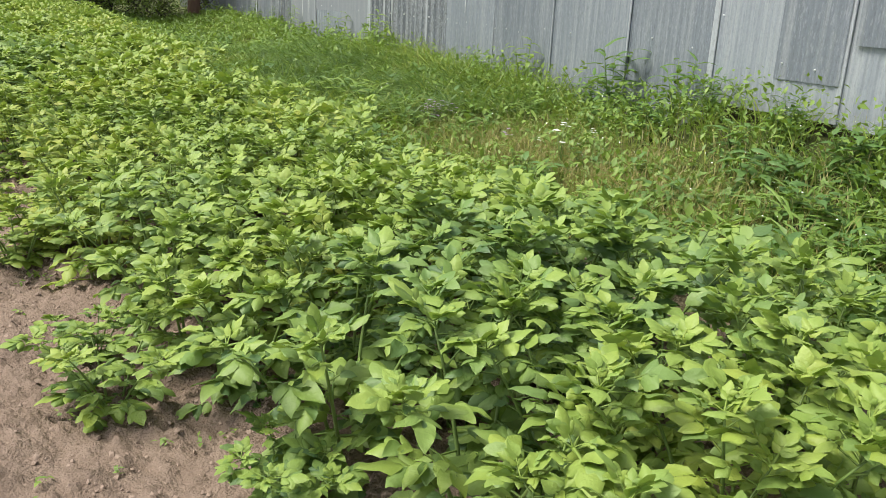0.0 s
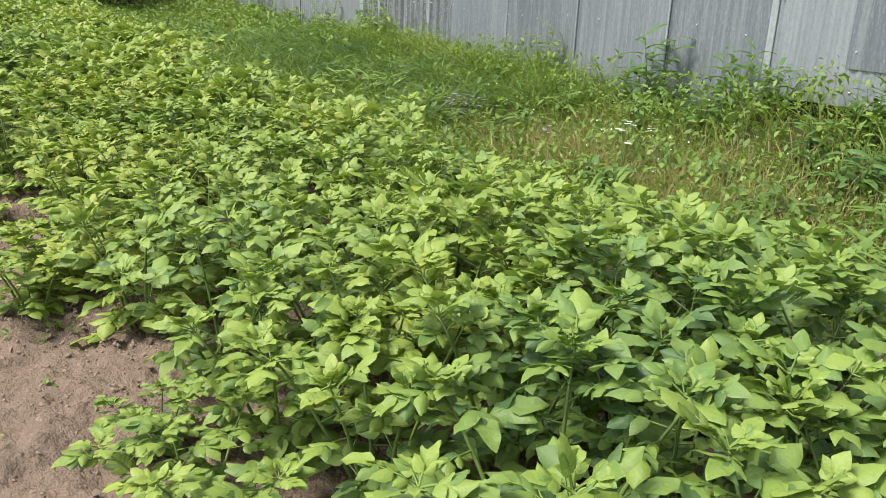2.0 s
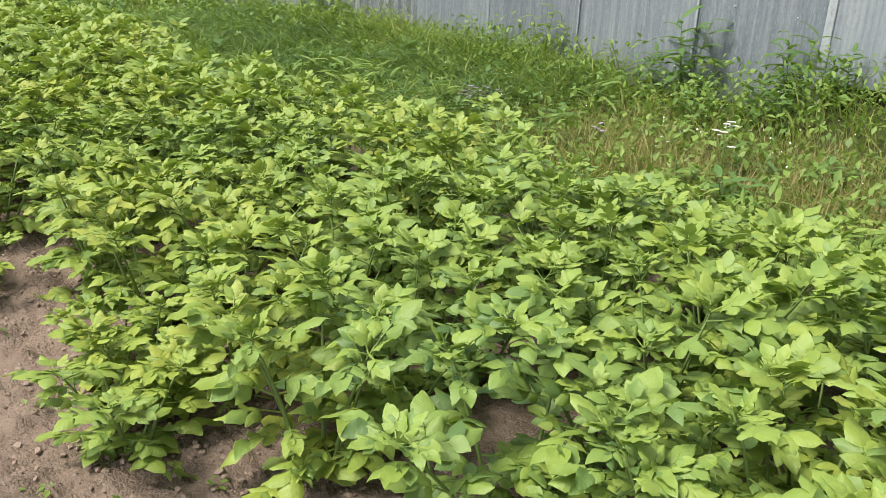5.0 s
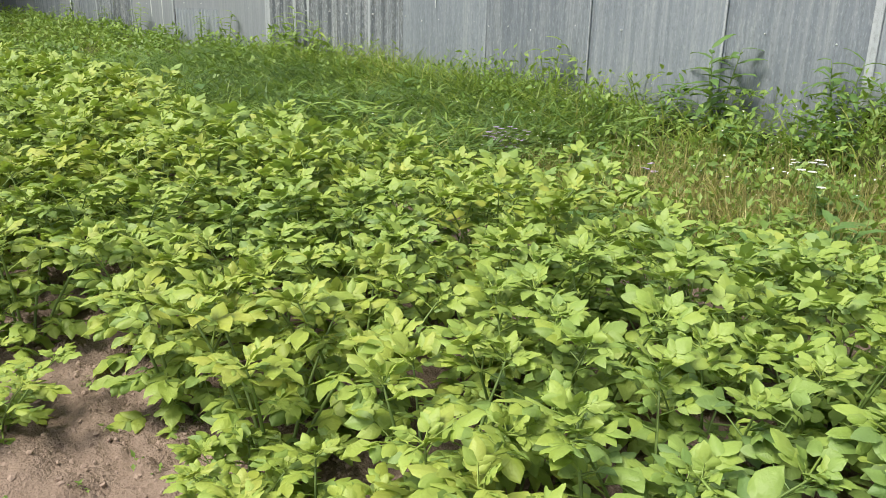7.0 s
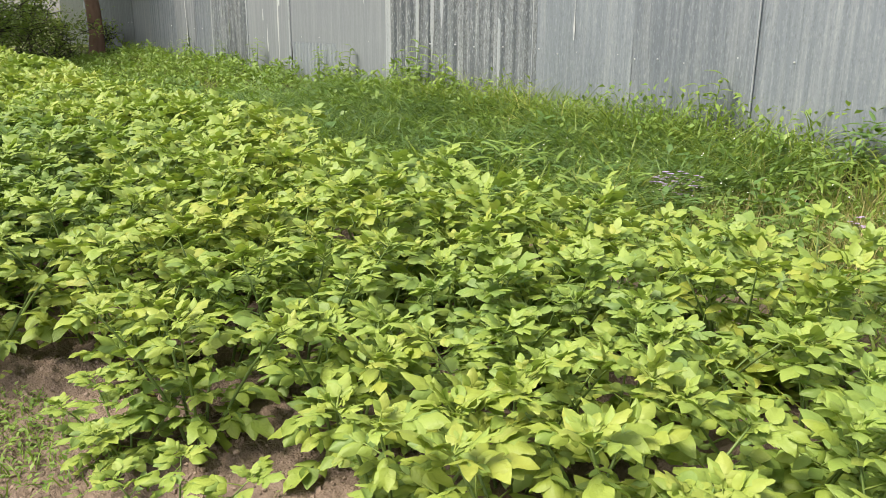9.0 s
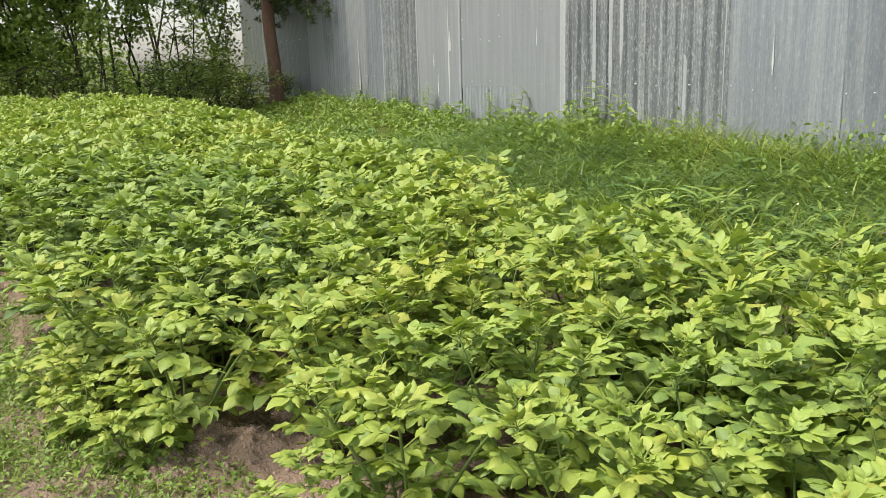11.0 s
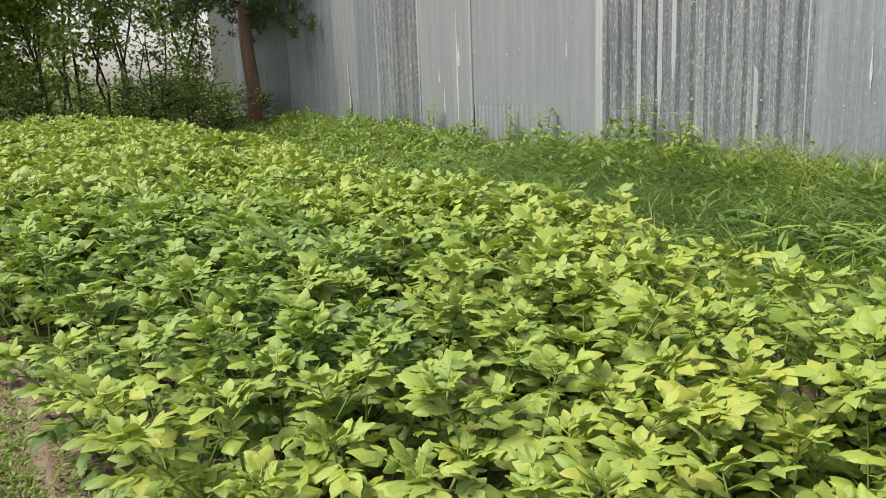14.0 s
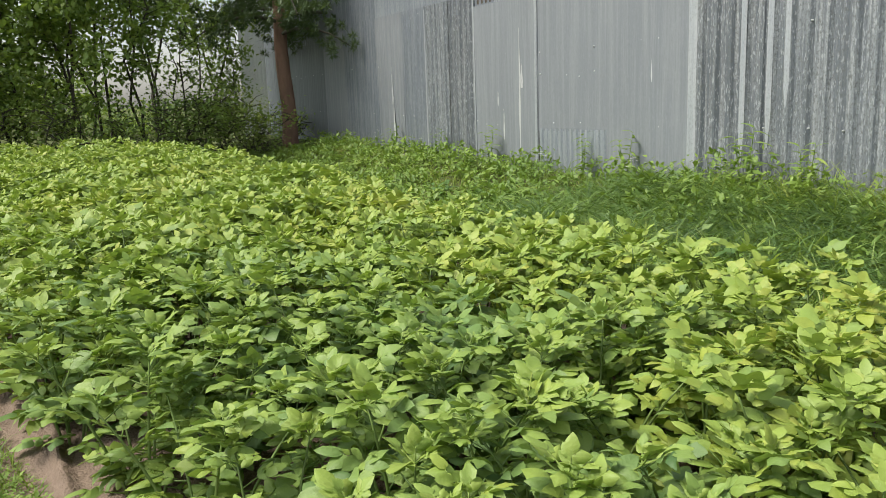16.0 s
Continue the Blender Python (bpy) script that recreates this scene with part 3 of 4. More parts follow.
def leaf_places(rng, height, spread, stems, full):
    """Stem lines, and for each leaf (pose, young?, kind)."""
    lines, leaves = [], []
    for k in range(stems):
        az = 360 * (k + rng.uniform(-0.25, 0.25)) / stems
        lean = rng.uniform(0.35, 1.0) * spread
        dx, dy = math.cos(radians(az)), math.sin(radians(az))
        h = height * rng.uniform(0.88, 1.05)
        base = (0.04 * dx, 0.04 * dy)
        pts = []
        for i in range(6):
            s = i / 5
            out = lean * s ** 1.3
            pts.append((base[0] + dx * out, base[1] + dy * out, -0.02 + h * (s - 0.12 * s * s) / 0.88))
        lines.append(pts)
        n, low = {2: (12, 0.08), 1: (12, 0.12), 0: (8, 0.36)}[full]
        for j in range(n):
            s = low + (0.98 - low) * (1 - (1 - j / (n - 1)) ** 1.45)
            i = min(int(s * 5), 4)
            w = s * 5 - i
            p = [pts[i][c] * (1 - w) + pts[i + 1][c] * w for c in range(3)]
            turn = az + 137.5 * j + rng.uniform(-30, 30)
            up = 0 + 30 * s + rng.uniform(-15, 15)
            leaves.append((pose(*p, rng.uniform(-16, 16), -up, turn) @ Matrix.Scale(rng.uniform(0.8, 1.2) * (1.18 - 0.26 * s), 4), False, rng.randrange(7)))
        for j in range((0, 2, 1)[full]):
            low_at = [a * 0.6 + b * 0.4 for a, b in zip(pts[1], pts[2])]
            leaves.append((pose(*low_at, rng.uniform(-14, 14), -rng.uniform(2, 24), az + 180 * j + rng.uniform(-70, 70)) @ Matrix.Scale(rng.uniform(1.15, 1.4), 4), False, rng.randrange(7)))
        for j in range(5):
            leaves.append((pose(*pts[5], rng.uniform(-18, 18), -(10 + 11 * j + rng.uniform(-8, 10)), az + 137.5 * j + rng.uniform(-25, 25)) @ Matrix.Scale(rng.uniform(0.9, 1.2) * (1.2 - 0.1 * j), 4), True, rng.randrange(5)))
    return lines, leaves


FINE_OLD, FINE_YOUNG = potato_leaf_set(True)
LEAF_SETS = {"mid": potato_leaf_set(False), "back": potato_leaf_set(0.5), "far": potato_leaf_set(None)}


def shared_leaf_meshes(heaps, mat):
    out = []
    for h in heaps:
        me = h.mesh("leaf")
        me.materials.append(mat)
        out.append(me)
    return out


MESH_OLD, MESH_YOUNG = shared_leaf_meshes(FINE_OLD, LEAF_OLD), shared_leaf_meshes(FINE_YOUNG, LEAF_YOUNG)


def potato_plant(seed, height, spread, stems, label, detail="near"):
    """near: every leaf a part of its own; else the leaves joined in two parts."""
    whole = detail == "near"
    rng = random.Random(seed)
    lines, leaves = leaf_places(rng, height, spread, stems, {"near": 2, "far": 0}.get(detail, 1))
    heap = Heap()
    for pts in lines:
        v, f = tube(pts, [0.0065, 0.006, 0.0055, 0.005, 0.004, 0.0025], 3)
        heap.add(v, f)
    plant = new("potato_plant")
    plant.empty_display_size = 0.1
    tagged(plant, label, "potato plant", "potato plants of the field")
    if whole:
        for pts in lines:
            v, f = tube(pts, [0.0065, 0.006, 0.0055, 0.005, 0.004, 0.0025], 5)
            part("stem", mesh_np("stem", v, f), STEM, plant)
        for m, is_young, k in leaves:
            ob = part("leaf", (MESH_YOUNG if is_young else MESH_OLD)[k], None, plant)
            ob.matrix_basis = m
        return plant
    part("haulm", heap.mesh("haulm"), STEM, plant)
    for name, mat, want in (("foliage", LEAF_OLD, False), ("young_foliage", LEAF_YOUNG, True)):
        h = Heap()
        for m, is_young, k in leaves:
            if is_young == want:
                src = LEAF_SETS[detail][int(want)][k]
                for v, f, uv in zip(src.v, src.f, src.uv):
                    h.add(moved(v, m), f - f.min(), uv)
        tagged(part(name, h.mesh(name), mat, plant), kind="stuff")
    return plant


def build_field():
    rng = random.Random(21)
    near_label = "leafy green potato plant with pale fresh shoots in sandy soil"
    far_label = "bushy green potato plant grown into its neighbours"
    kinds = {
        "near": [potato_plant(100 + k, 0.50, 0.28 + 0.03 * (k % 3), 5, near_label) for k in range(5)],
        "mid": [potato_plant(200 + k, 0.52, 0.28 + 0.03 * (k % 3), 5, far_label, "mid") for k in range(6)],
        "back": [potato_plant(250 + k, 0.52, 0.28 + 0.03 * (k % 3), 6, far_label, "back") for k in range(6)],
        "far": [potato_plant(300 + k, 0.52, 0.29 + 0.02 * (k % 3), 7, far_label, "far") for k in range(5)],
    }
    used = set()

    def put(kind, x, y, scale, squash=1.0):
        depth = y - float(front_y(x))
        if not kind:
            kind = "mid" if x > -8.0 and depth < 1.15 else "back" if x > -8.5 or depth < 0.9 and x > -10.5 else "far"
        src = kinds[kind]
        k = rng.randrange(len(src))
        m = pose(x, y, float(ground_z(x, y)) - 0.01, rng.uniform(-6, 6), rng.uniform(-6, 6), rng.uniform(0, 360))
        ob = src[k]
        if (kind, k) not in used:
            used.add((kind, k))
            ob.matrix_basis = m
        else:
            ob = copy_thing(ob, m)
        ob.scale = (scale, scale, scale * squash)

    x = 3.2
    while x > -17.6:
        y = float(front_y(x)) + rng.uniform(0.04, 0.20)
        top = float(back_y(x)) - rng.uniform(0.0, 0.25)
        while y < top:
            px, py = x + rng.uniform(-0.09, 0.09), y + rng.uniform(-0.07, 0.07)
            close = -5.6 < px < 1.2 and py < float(front_y(px)) + 0.42
            lush = float(np.interp(px, [-17, -10, -5, -2, 0, 3], [1.0, 1.12, 1.05, 0.98, 1.08, 1.0]))
            edge = 0.78 if py > top - 0.35 and px > -3 else 1.0
            put("near" if close else "", px, py, lush * edge * rng.uniform(0.90, 1.10))
            y += rng.uniform(0.30, 0.40)
        x -= 0.50
    # stragglers that lean out of the rows on to the bare soil
    for px, py, s in ((-0.50, 1.26, 0.70), (-2.2, 0.99, 0.78), (-2.72, 1.13, 0.6), (-0.92, 1.24, 0.5), (-3.72, 0.80, 0.62), (-4.3, 0.85, 0.6), (-5.2, 0.42, 0.6), (-5.55, 0.28, 0.6), (-5.95, 0.2, 0.6), (-5.8, 0.38, 0.8), (0.35, 1.62, 0.6), (-2.4, 1.12, 0.7), (-0.9, 3.95, 0.6), (-1.7, 4.1, 0.6), (-0.3, 4.0, 0.65)):
        put("near", px, py, s * 1.15, 0.72)


# ---- grass and weeds ----
def blades(rng, x, y, height, width, bend, name, mat, label, category, z=None):
    """Many curved grass blades in one mesh."""
    n = len(x)
    z = ground_z(x, y) - 0.01 if z is None else z
    az, face = rng.uniform(0, 2 * np.pi, n), rng.uniform(0, 2 * np.pi, n)
    h, w, b = (np.broadcast_to(a, n) for a in (height, width, bend))
    lev, wid = np.array([0, 0.38, 0.72, 1.0]), np.array([0.8, 1.0, 0.7, 0.0])
    v = np.zeros((n, 7, 3))
    k = 0
    for l, ww in zip(lev, wid):
        cx = x + np.cos(az) * b * h * l * l
        cy = y + np.sin(az) * b * h * l * l
        cz = z + h * (l - 0.35 * np.minimum(b, 1.2) * l * l)
        for s in ((-1, 1) if ww else (0,)):
            v[:, k, 0] = cx + s * np.cos(face) * w * ww * 0.5
            v[:, k, 1] = cy + s * np.sin(face) * w * ww * 0.5
            v[:, k, 2] = cz
            k += 1
    t = np.array([(0, 1, 3), (0, 3, 2), (2, 3, 5), (2, 5, 4), (4, 5, 6)])
    tris = (t[None] + 7 * np.arange(n)[:, None, None]).reshape(-1, 3)
    me = mesh_np(name, v.reshape(-1, 3), tris)
    me.materials.append(mat)
    return tagged(new(name, me), label, category, kind="stuff")


def clumped(rng, n, x0, x1, keep):
    """Places in the strip, drawn together into tufts."""
    cx = rng.uniform(x0, x1, n // 14)
    lo = np.array([float(back_y(v)) for v in cx])
    cy = lo + (6.62 - lo) * rng.uniform(0, 1, len(cx))
    i = rng.integers(0, len(cx), n)
    x, y = cx[i] + rng.normal(0, 0.09, n), cy[i] + rng.normal(0, 0.09, n)
    ok = (y < 6.62) & (y > np.interp(x, BACK_X, BACK_Y) - 0.05) & (rng.uniform(0, 1, n) < keep(x, y))
    return x[ok], y[ok]


def small_leaves(rng, x, y, z, size, name, mat, label, category, tilt=0.6, ratio=0.5, plain=False):
    """Many small oval leaves in one mesh, each a bent diamond of four triangles (plain: two)."""
    n = len(x)
    az, dip, roll = rng.uniform(0, 2 * np.pi, n), rng.normal(0.1, tilt, n), rng.normal(0, tilt * 0.6, n)
    d = np.stack([np.cos(az) * np.cos(dip), np.sin(az) * np.cos(dip), np.sin(dip)], 1)
    side = np.stack([-np.sin(az), np.cos(az), np.zeros(n)], 1)
    up = np.cross(d, side)
    side = side * np.cos(roll)[:, None] + up * np.sin(roll)[:, None]
    p = np.stack([x, y, z], 1)
    s = np.broadcast_to(size, n)[:, None]
    r = ratio * rng.uniform(0.75, 1.2, n)[:, None]
    v = np.stack([p, p + d * s * 0.45 + side * s * r * 0.5 + up * s * 0.05, p + d * s * 0.5 + up * s * -0.04, p + d * s * 0.45 - side * s * r * 0.5 + up * s * 0.05, p + d * s - up * s * 0.15], 1)
    t = np.array([(0, 3, 1), (1, 3, 4)] if plain else [(0, 2, 1), (0, 3, 2), (1, 2, 4), (2, 3, 4)])
    tris = (t[None] + 5 * np.arange(n)[:, None, None]).reshape(-1, 3)
    me = mesh_np(name, v.reshape(-1, 3), tris)
    me.materials.append(mat)
    return tagged(new(name, me), label, category, kind="stuff")


def build_strip():
    rng = np.random.default_rng(3)
    tall = lambda x, y: 0.35 + 0.65 * smoothstep(-4.5, -5.6, x) * (1 - smoothstep(-9.0, -11.5, x))  # noqa: E731
    x, y = clumped(rng, 52000, -22.0, 5.0, tall)
    h = (0.24 + 0.24 * tall(x, y)) * rng.uniform(0.6, 1.3, len(x)) * (0.8 + 0.35 * smoothstep(5.4, 6.5, y)) * (1 - 0.45 * smoothstep(-10.5, -12.5, x))
    blades(rng, x, y, h, rng.uniform(0.007, 0.016, len(x)), rng.uniform(0.3, 1.7, len(x)), "tall_grass", GRASS, "long tufted green grass growing along the zinc wall", "grass")
    n = 15000
    cx, cy = rng.uniform(-11.5, -5.0, 420), rng.uniform(4.0, 6.3, 420)
    i = rng.integers(0, 420, n)
    x, y = cx[i] + rng.normal(0, 0.07, n), cy[i] + rng.normal(0, 0.07, n)
    ok = (y > np.interp(x, BACK_X, BACK_Y) + 0.35) & (y < 6.45)
    x, y = x[ok], y[ok]
    blades(rng, x, y, rng.uniform(0.28, 0.54, len(x)), rng.uniform(0.011, 0.023, len(x)), rng.uniform(0.6, 2.0, len(x)), "rank_grass", GRASS_DARK, "rank dark green grass arching over in tussocks", "grass")
    # dry seeded patch in front of the yarrow
    n = 7500
    x, y = rng.normal(-2.6, 1.5, n), rng.normal(4.9, 0.5, n)
    ok = (y > np.interp(x, BACK_X, BACK_Y) + 0.1) & (y < 6.4)
    x, y = x[ok], y[ok]
    blades(rng, x, y, rng.uniform(0.15, 0.38, len(x)), rng.uniform(0.003, 0.007, len(x)), rng.uniform(0.05, 0.7, len(x)), "dry_grass", DRY, "thin straw-coloured dry grass stalks among the weeds", "grass")
    # low leafy weeds fill the strip
    n = 62000
    cx = rng.uniform(-22, 5, 2600)
    lo = np.interp(cx, BACK_X, BACK_Y)
    cy = lo + (6.6 - lo) * rng.uniform(0, 1, len(cx))
    ch = rng.uniform(0.12, 0.36, len(cx)) * (0.85 + 0.7 * smoothstep(5.4, 6.4, cy)) * (1 - 0.4 * smoothstep(-10.5, -12.5, cx))
    i = rng.integers(0, len(cx), n)
    x, y = cx[i] + rng.normal(0, 0.085, n), cy[i] + rng.normal(0, 0.085, n)
    ok = (y < 6.6) & (y > np.interp(x, BACK_X, BACK_Y) - 0.1)
    x, y, hh = x[ok], y[ok], ch[i][ok]
    z = ground_z(x, y) + hh * rng.uniform(0.1, 1.05, len(x)) ** 0.7
    small_leaves(rng, x, y, z, rng.uniform(0.03, 0.09, len(x)) * (1 + 0.35 * smoothstep(-8.5, -10.5, x)), "low_weeds", WEED, "tangled low green weeds with small oval leaves", "weeds")
    # pinhead white blossoms sprinkled through the weeds
    n = 380
    x, y = rng.uniform(-7.5, 1.5, n), rng.uniform(4.5, 6.4, n)
    small_leaves(rng, x, y, ground_z(x, y) + rng.uniform(0.20, 0.42, n), rng.uniform(0.008, 0.016, n), "tiny_blossoms", PETAL_WHITE, "tiny white blossoms sprinkled through the weeds", "flowers", ratio=0.9)
    # short turf at the near side of the field's end
    n = 21000
    x = rng.uniform(-10.5, -3.9, n)
    y = front_y(x) - 0.12 - np.abs(rng.normal(0, 0.55, n))
    ok = rng.uniform(0, 1, n) < smoothstep(-3.9, -5.2, x) * (0.35 + 0.65 * smoothstep(0.0, 0.4, front_y(x) - y))
    x, y = x[ok], y[ok]
    blades(rng, x, y, rng.uniform(0.03, 0.10, len(x)), rng.uniform(0.004, 0.008, len(x)), rng.uniform(0.3, 1.3, len(x)), "short_turf", GRASS, "short patchy green turf on trodden soil", "grass")
    n = 20000
    x = rng.uniform(-10.5, -3.9, n)
    y = front_y(x) - 0.12 - np.abs(rng.normal(0, 0.5, n))
    ok = rng.uniform(0, 1, n) < smoothstep(-3.9, -5.0, x) * (0.35 + 0.65 * smoothstep(0.0, 0.4, front_y(x) - y))
    x, y = x[ok], y[ok]
    small_leaves(rng, x, y, ground_z(x, y) + rng.uniform(0.01, 0.06, len(x)), rng.uniform(0.014, 0.034, len(x)), "knotweed_mat", WEED, "creeping mat of small-leaved green weeds", "weeds", tilt=0.4)


def seedlings():
    """Pin-sized weeds coming up in the bare soil."""
    rng = np.random.default_rng(15)
    cx = rng.uniform(-4.6, 1.2, 60)
    cy = np.interp(cx, FRONT_X, FRONT_Y) - np.abs(rng.normal(0, 0.4, 60))
    i = np.repeat(np.arange(60), 7)
    x, y = cx[i] + rng.normal(0, 0.012, len(i)), cy[i] + rng.normal(0, 0.012, len(i))
    small_leaves(rng, x, y, ground_z(x, y) + rng.uniform(0.02, 0.045, len(i)), rng.uniform(0.015, 0.035, len(i)), "weed_seedlings", WEED, "tiny green weed seedlings in bare soil", "weeds", tilt=0.4)


def clods():
    rng = np.random.default_rng(8)
    heap = Heap()
    bm = bmesh.new()
    bmesh.ops.create_icosphere(bm, subdivisions=1, radius=1)
    bv = np.array([v.co[:] for v in bm.verts])
    bf = np.array([[v.index for v in f.verts] for f in bm.faces])
    bm.free()
    for _ in range(11000):
        x = rng.uniform(-5.4, 1.6)
        y = float(front_y(x)) + 0.25 - abs(rng.normal(0, 0.55))
        r = 0.0022 + 0.0105 * rng.random() ** 4
        v = (bv * (1 + rng.uniform(-0.42, 0.42, (len(bv), 1)))) @ np.array(Euler(rng.uniform(0, 6.3, 3)).to_matrix()) * np.array((r, r * rng.uniform(0.7, 1.2), r * 0.8))
        bump = soil_relief(x, y)
        heap.add(v + np.array((x, y, float(ground_z(x, y)) + bump - r * 0.1)), bf)
    me = heap.mesh("soil_clods", smooth=False)
    me.materials.append(CLOD)
    tagged(new("soil_clods", me), "crumbs and clods of dry pinkish-brown soil", "soil", kind="stuff")


def leafy_weed(name, seed, height, leaf_len, n, mat, label, category, narrow=0.35, spread=0.10, stems=2, whole=True):
    """An upright weed: stems, and long leaves up each of them as parts."""
    rng = random.Random(seed)
    plant = tagged(new(name), label, category)
    blades_of, shapes = [], []
    for k in range(4):
        v, f, uv = leaflet(leaf_len, leaf_len * narrow, 0.3, rng.uniform(0.35, 0.9), rng)
        me = mesh_np("leaf", v, f, True, uv)
        me.materials.append(mat)
        blades_of.append(me)
        shapes.append((v, f, uv))
    for s in range(stems):
        az = 360 * s / stems + rng.uniform(-40, 40)
        h = height * rng.uniform(0.75, 1.0)
        pts = [(spread * math.cos(radians(az)) * t, spread * math.sin(radians(az)) * t, h * t) for t in (0, 0.3, 0.6, 0.85, 1)]
        v, f = tube(pts, [0.009, 0.008, 0.006, 0.004, 0.002], 5)
        part("stem", mesh_np("stem", v, f), STEM, plant)
        joined = Heap()
        for j in range(n):
            t = 0.12 + 0.88 * j / (n - 1)
            p = (spread * math.cos(radians(az)) * t, spread * math.sin(radians(az)) * t, h * t)
            k = rng.randrange(4)
            m = pose(*p, rng.uniform(-15, 15), -(8 + 26 * t + rng.uniform(-18, 18)), 137.5 * j + rng.uniform(-20, 20)) @ Matrix.Scale((1.1 - 0.45 * t) * rng.uniform(0.8, 1.1), 4)
            if whole:
                part("leaf", blades_of[k], None, plant).matrix_basis = m
            else:
                joined.add(moved(shapes[k][0], m), shapes[k][1], shapes[k][2])
        if not whole:
            tagged(part("foliage", joined.mesh("foliage"), mat, plant), kind="stuff")
    return plant


def at_ground(x, y, turn=0.0, lean=0.0):
    return pose(x, y, float(ground_z(x, y)) - 0.01, lean, 0, turn)


def umbel(seed, height, heads, mat, name, label, category):
    """A flower stalk with flat heads of small blossoms."""
    rng = random.Random(seed)
    plant = tagged(new(name), label, category)
    for k in range(heads):
        a, r = 2.4 * k, 0.012 * math.sqrt(k + 0.3)
        r *= rng.uniform(1.7, 2.9)
        top = (r * math.cos(a), r * math.sin(a), height * rng.uniform(0.86, 1.0) - 6.0 * r * r - 0.03 * (k % 3))
        v, f = tube([(0, 0, 0), (top[0] * 0.4, top[1] * 0.4, height * 0.6), top], [0.003, 0.0025, 0.002], 4)
        part("stalk", mesh_np("stalk", v, f), STEM, plant)
        heap = Heap()
        for j in range(26):
            b, q = 2.4 * j, 0.0042 * math.sqrt(j)
            for s in range(4):
                w = b + s * math.pi / 2
                c = np.array((top[0] + q * math.cos(b), top[1] + q * math.sin(b), top[2] + 0.006 - 3 * q * q))
                e, g = np.array((math.cos(w), math.sin(w), 0.15)) * 0.008, np.array((-math.sin(w), math.cos(w), 0)) * 0.004
                heap.add([c, c + e * 0.6 + g, c + e, c + e * 0.6 - g], [(0, 2, 1), (0, 3, 2)])
        part("flower_head", heap.mesh("flower_head"), mat, plant)
    return plant


def build_weeds():
    thistle = leafy_weed("thistle", 1, 0.78, 0.32, 17, WEED_DARK, "tall ragged green thistle against the zinc wall", "weed", 0.27, 0.17, 3)
    thistle.matrix_basis = at_ground(-4.36, 6.45, 20)
    for x, y, s, t in ((-3.38, 6.42, 0.78, 130), (-3.0, 6.45, 0.55, 60), (-2.1, 6.4, 0.5, 200), (-4.75, 6.45, 0.6, 90)):
        copy_thing(thistle, at_ground(x, y, t)).scale = (s, s, s)
    dock = leafy_weed("tall_weed", 2, 0.80, 0.20, 18, WEED, "slender upright leafy weed beside the zinc wall", "weed", 0.30, 0.10, 2)
    dock.matrix_basis = at_ground(-6.14, 6.5, 40)
    for x, y, s, t in ((-10.45, 6.4, 1.1, 10), (-10.3, 6.3, 0.8, 140), (-10.6, 6.3, 0.7, 260), (-12.3, 6.5, 0.9, 70), (-13.1, 6.5, 0.8, 160), (-10.9, 6.45, 0.7, 250), (-15.3, 6.5, 0.85, 20), (-7.3, 6.5, 0.65, 110), (-16.9, 6.5, 0.7, 50), (-8.6, 6.5, 0.6, 30), (-18.6, 6.5, 0.75, 80)):
        copy_thing(dock, at_ground(x, y, t)).scale = (s, s, s)
    broad = leafy_weed("broadleaf_weed", 3, 0.36, 0.22, 9, WEED_DARK, "broad-leaved green weed at the edge of the potatoes", "weed", 0.42, 0.12, 3)
    broad.matrix_basis = at_ground(-1.6, 5.5, 0)
    for x, y, s, t in ((-0.9, 5.2, 1.0, 70), (-2.2, 5.9, 0.9, 140), (-0.4, 5.8, 1.1, 210), (-1.2, 6.1, 0.9, 280), (-6.2, 4.5, 0.9, 30), (-6.8, 4.6, 1.0, 100), (-7.5, 4.6, 1.0, 160), (-5.6, 4.3, 0.8, 220), (-3.9, 5.9, 0.8, 20), (0.3, 5.3, 1.0, 10)):
        copy_thing(broad, at_ground(x, y, t)).scale = (s, s, s)
    blade = leafy_weed("sow_thistle", 4, 0.34, 0.30, 8, WEED, "clump of long strap-leaved grey-green weed", "weed", 0.13, 0.08, 4)
    blade.matrix_basis = at_ground(-6.75, 4.85, 0)
    for x, y, s, t in ((-7.5, 4.75, 1.1, 60), (-7.1, 4.4, 1.0, 120), (-6.5, 4.45, 1.15, 300), (-6.2, 4.6, 1.1, 20), (-8.2, 4.9, 1.0, 200), (-5.9, 5.0, 0.9, 250), (-9.0, 4.3, 0.9, 30), (-1.0, 5.0, 1.0, 80), (-0.2, 4.7, 0.9, 170)):
        copy_thing(blade, at_ground(x, y, t)).scale = (s, s, s)
    rng = random.Random(44)
    low_broad = leafy_weed("broadleaf_weed", 13, 0.36, 0.22, 9, WEED_DARK, "broad-leaved green weed in the rough grass", "weed", 0.42, 0.12, 3, False)
    low_broad.matrix_basis = at_ground(-3.3, 6.0, 0)
    low_blade = leafy_weed("sow_thistle", 14, 0.36, 0.30, 9, WEED, "long strap-leaved grey-green weed in the grass", "weed", 0.15, 0.08, 4, False)
    low_blade.matrix_basis = at_ground(-4.6, 5.6, 0)
    low_dock = leafy_weed("tall_weed", 12, 0.80, 0.20, 18, WEED, "slender leafy weed standing in the grass", "weed", 0.30, 0.10, 2, False)
    low_dock.matrix_basis = at_ground(-9.6, 6.2, 0)
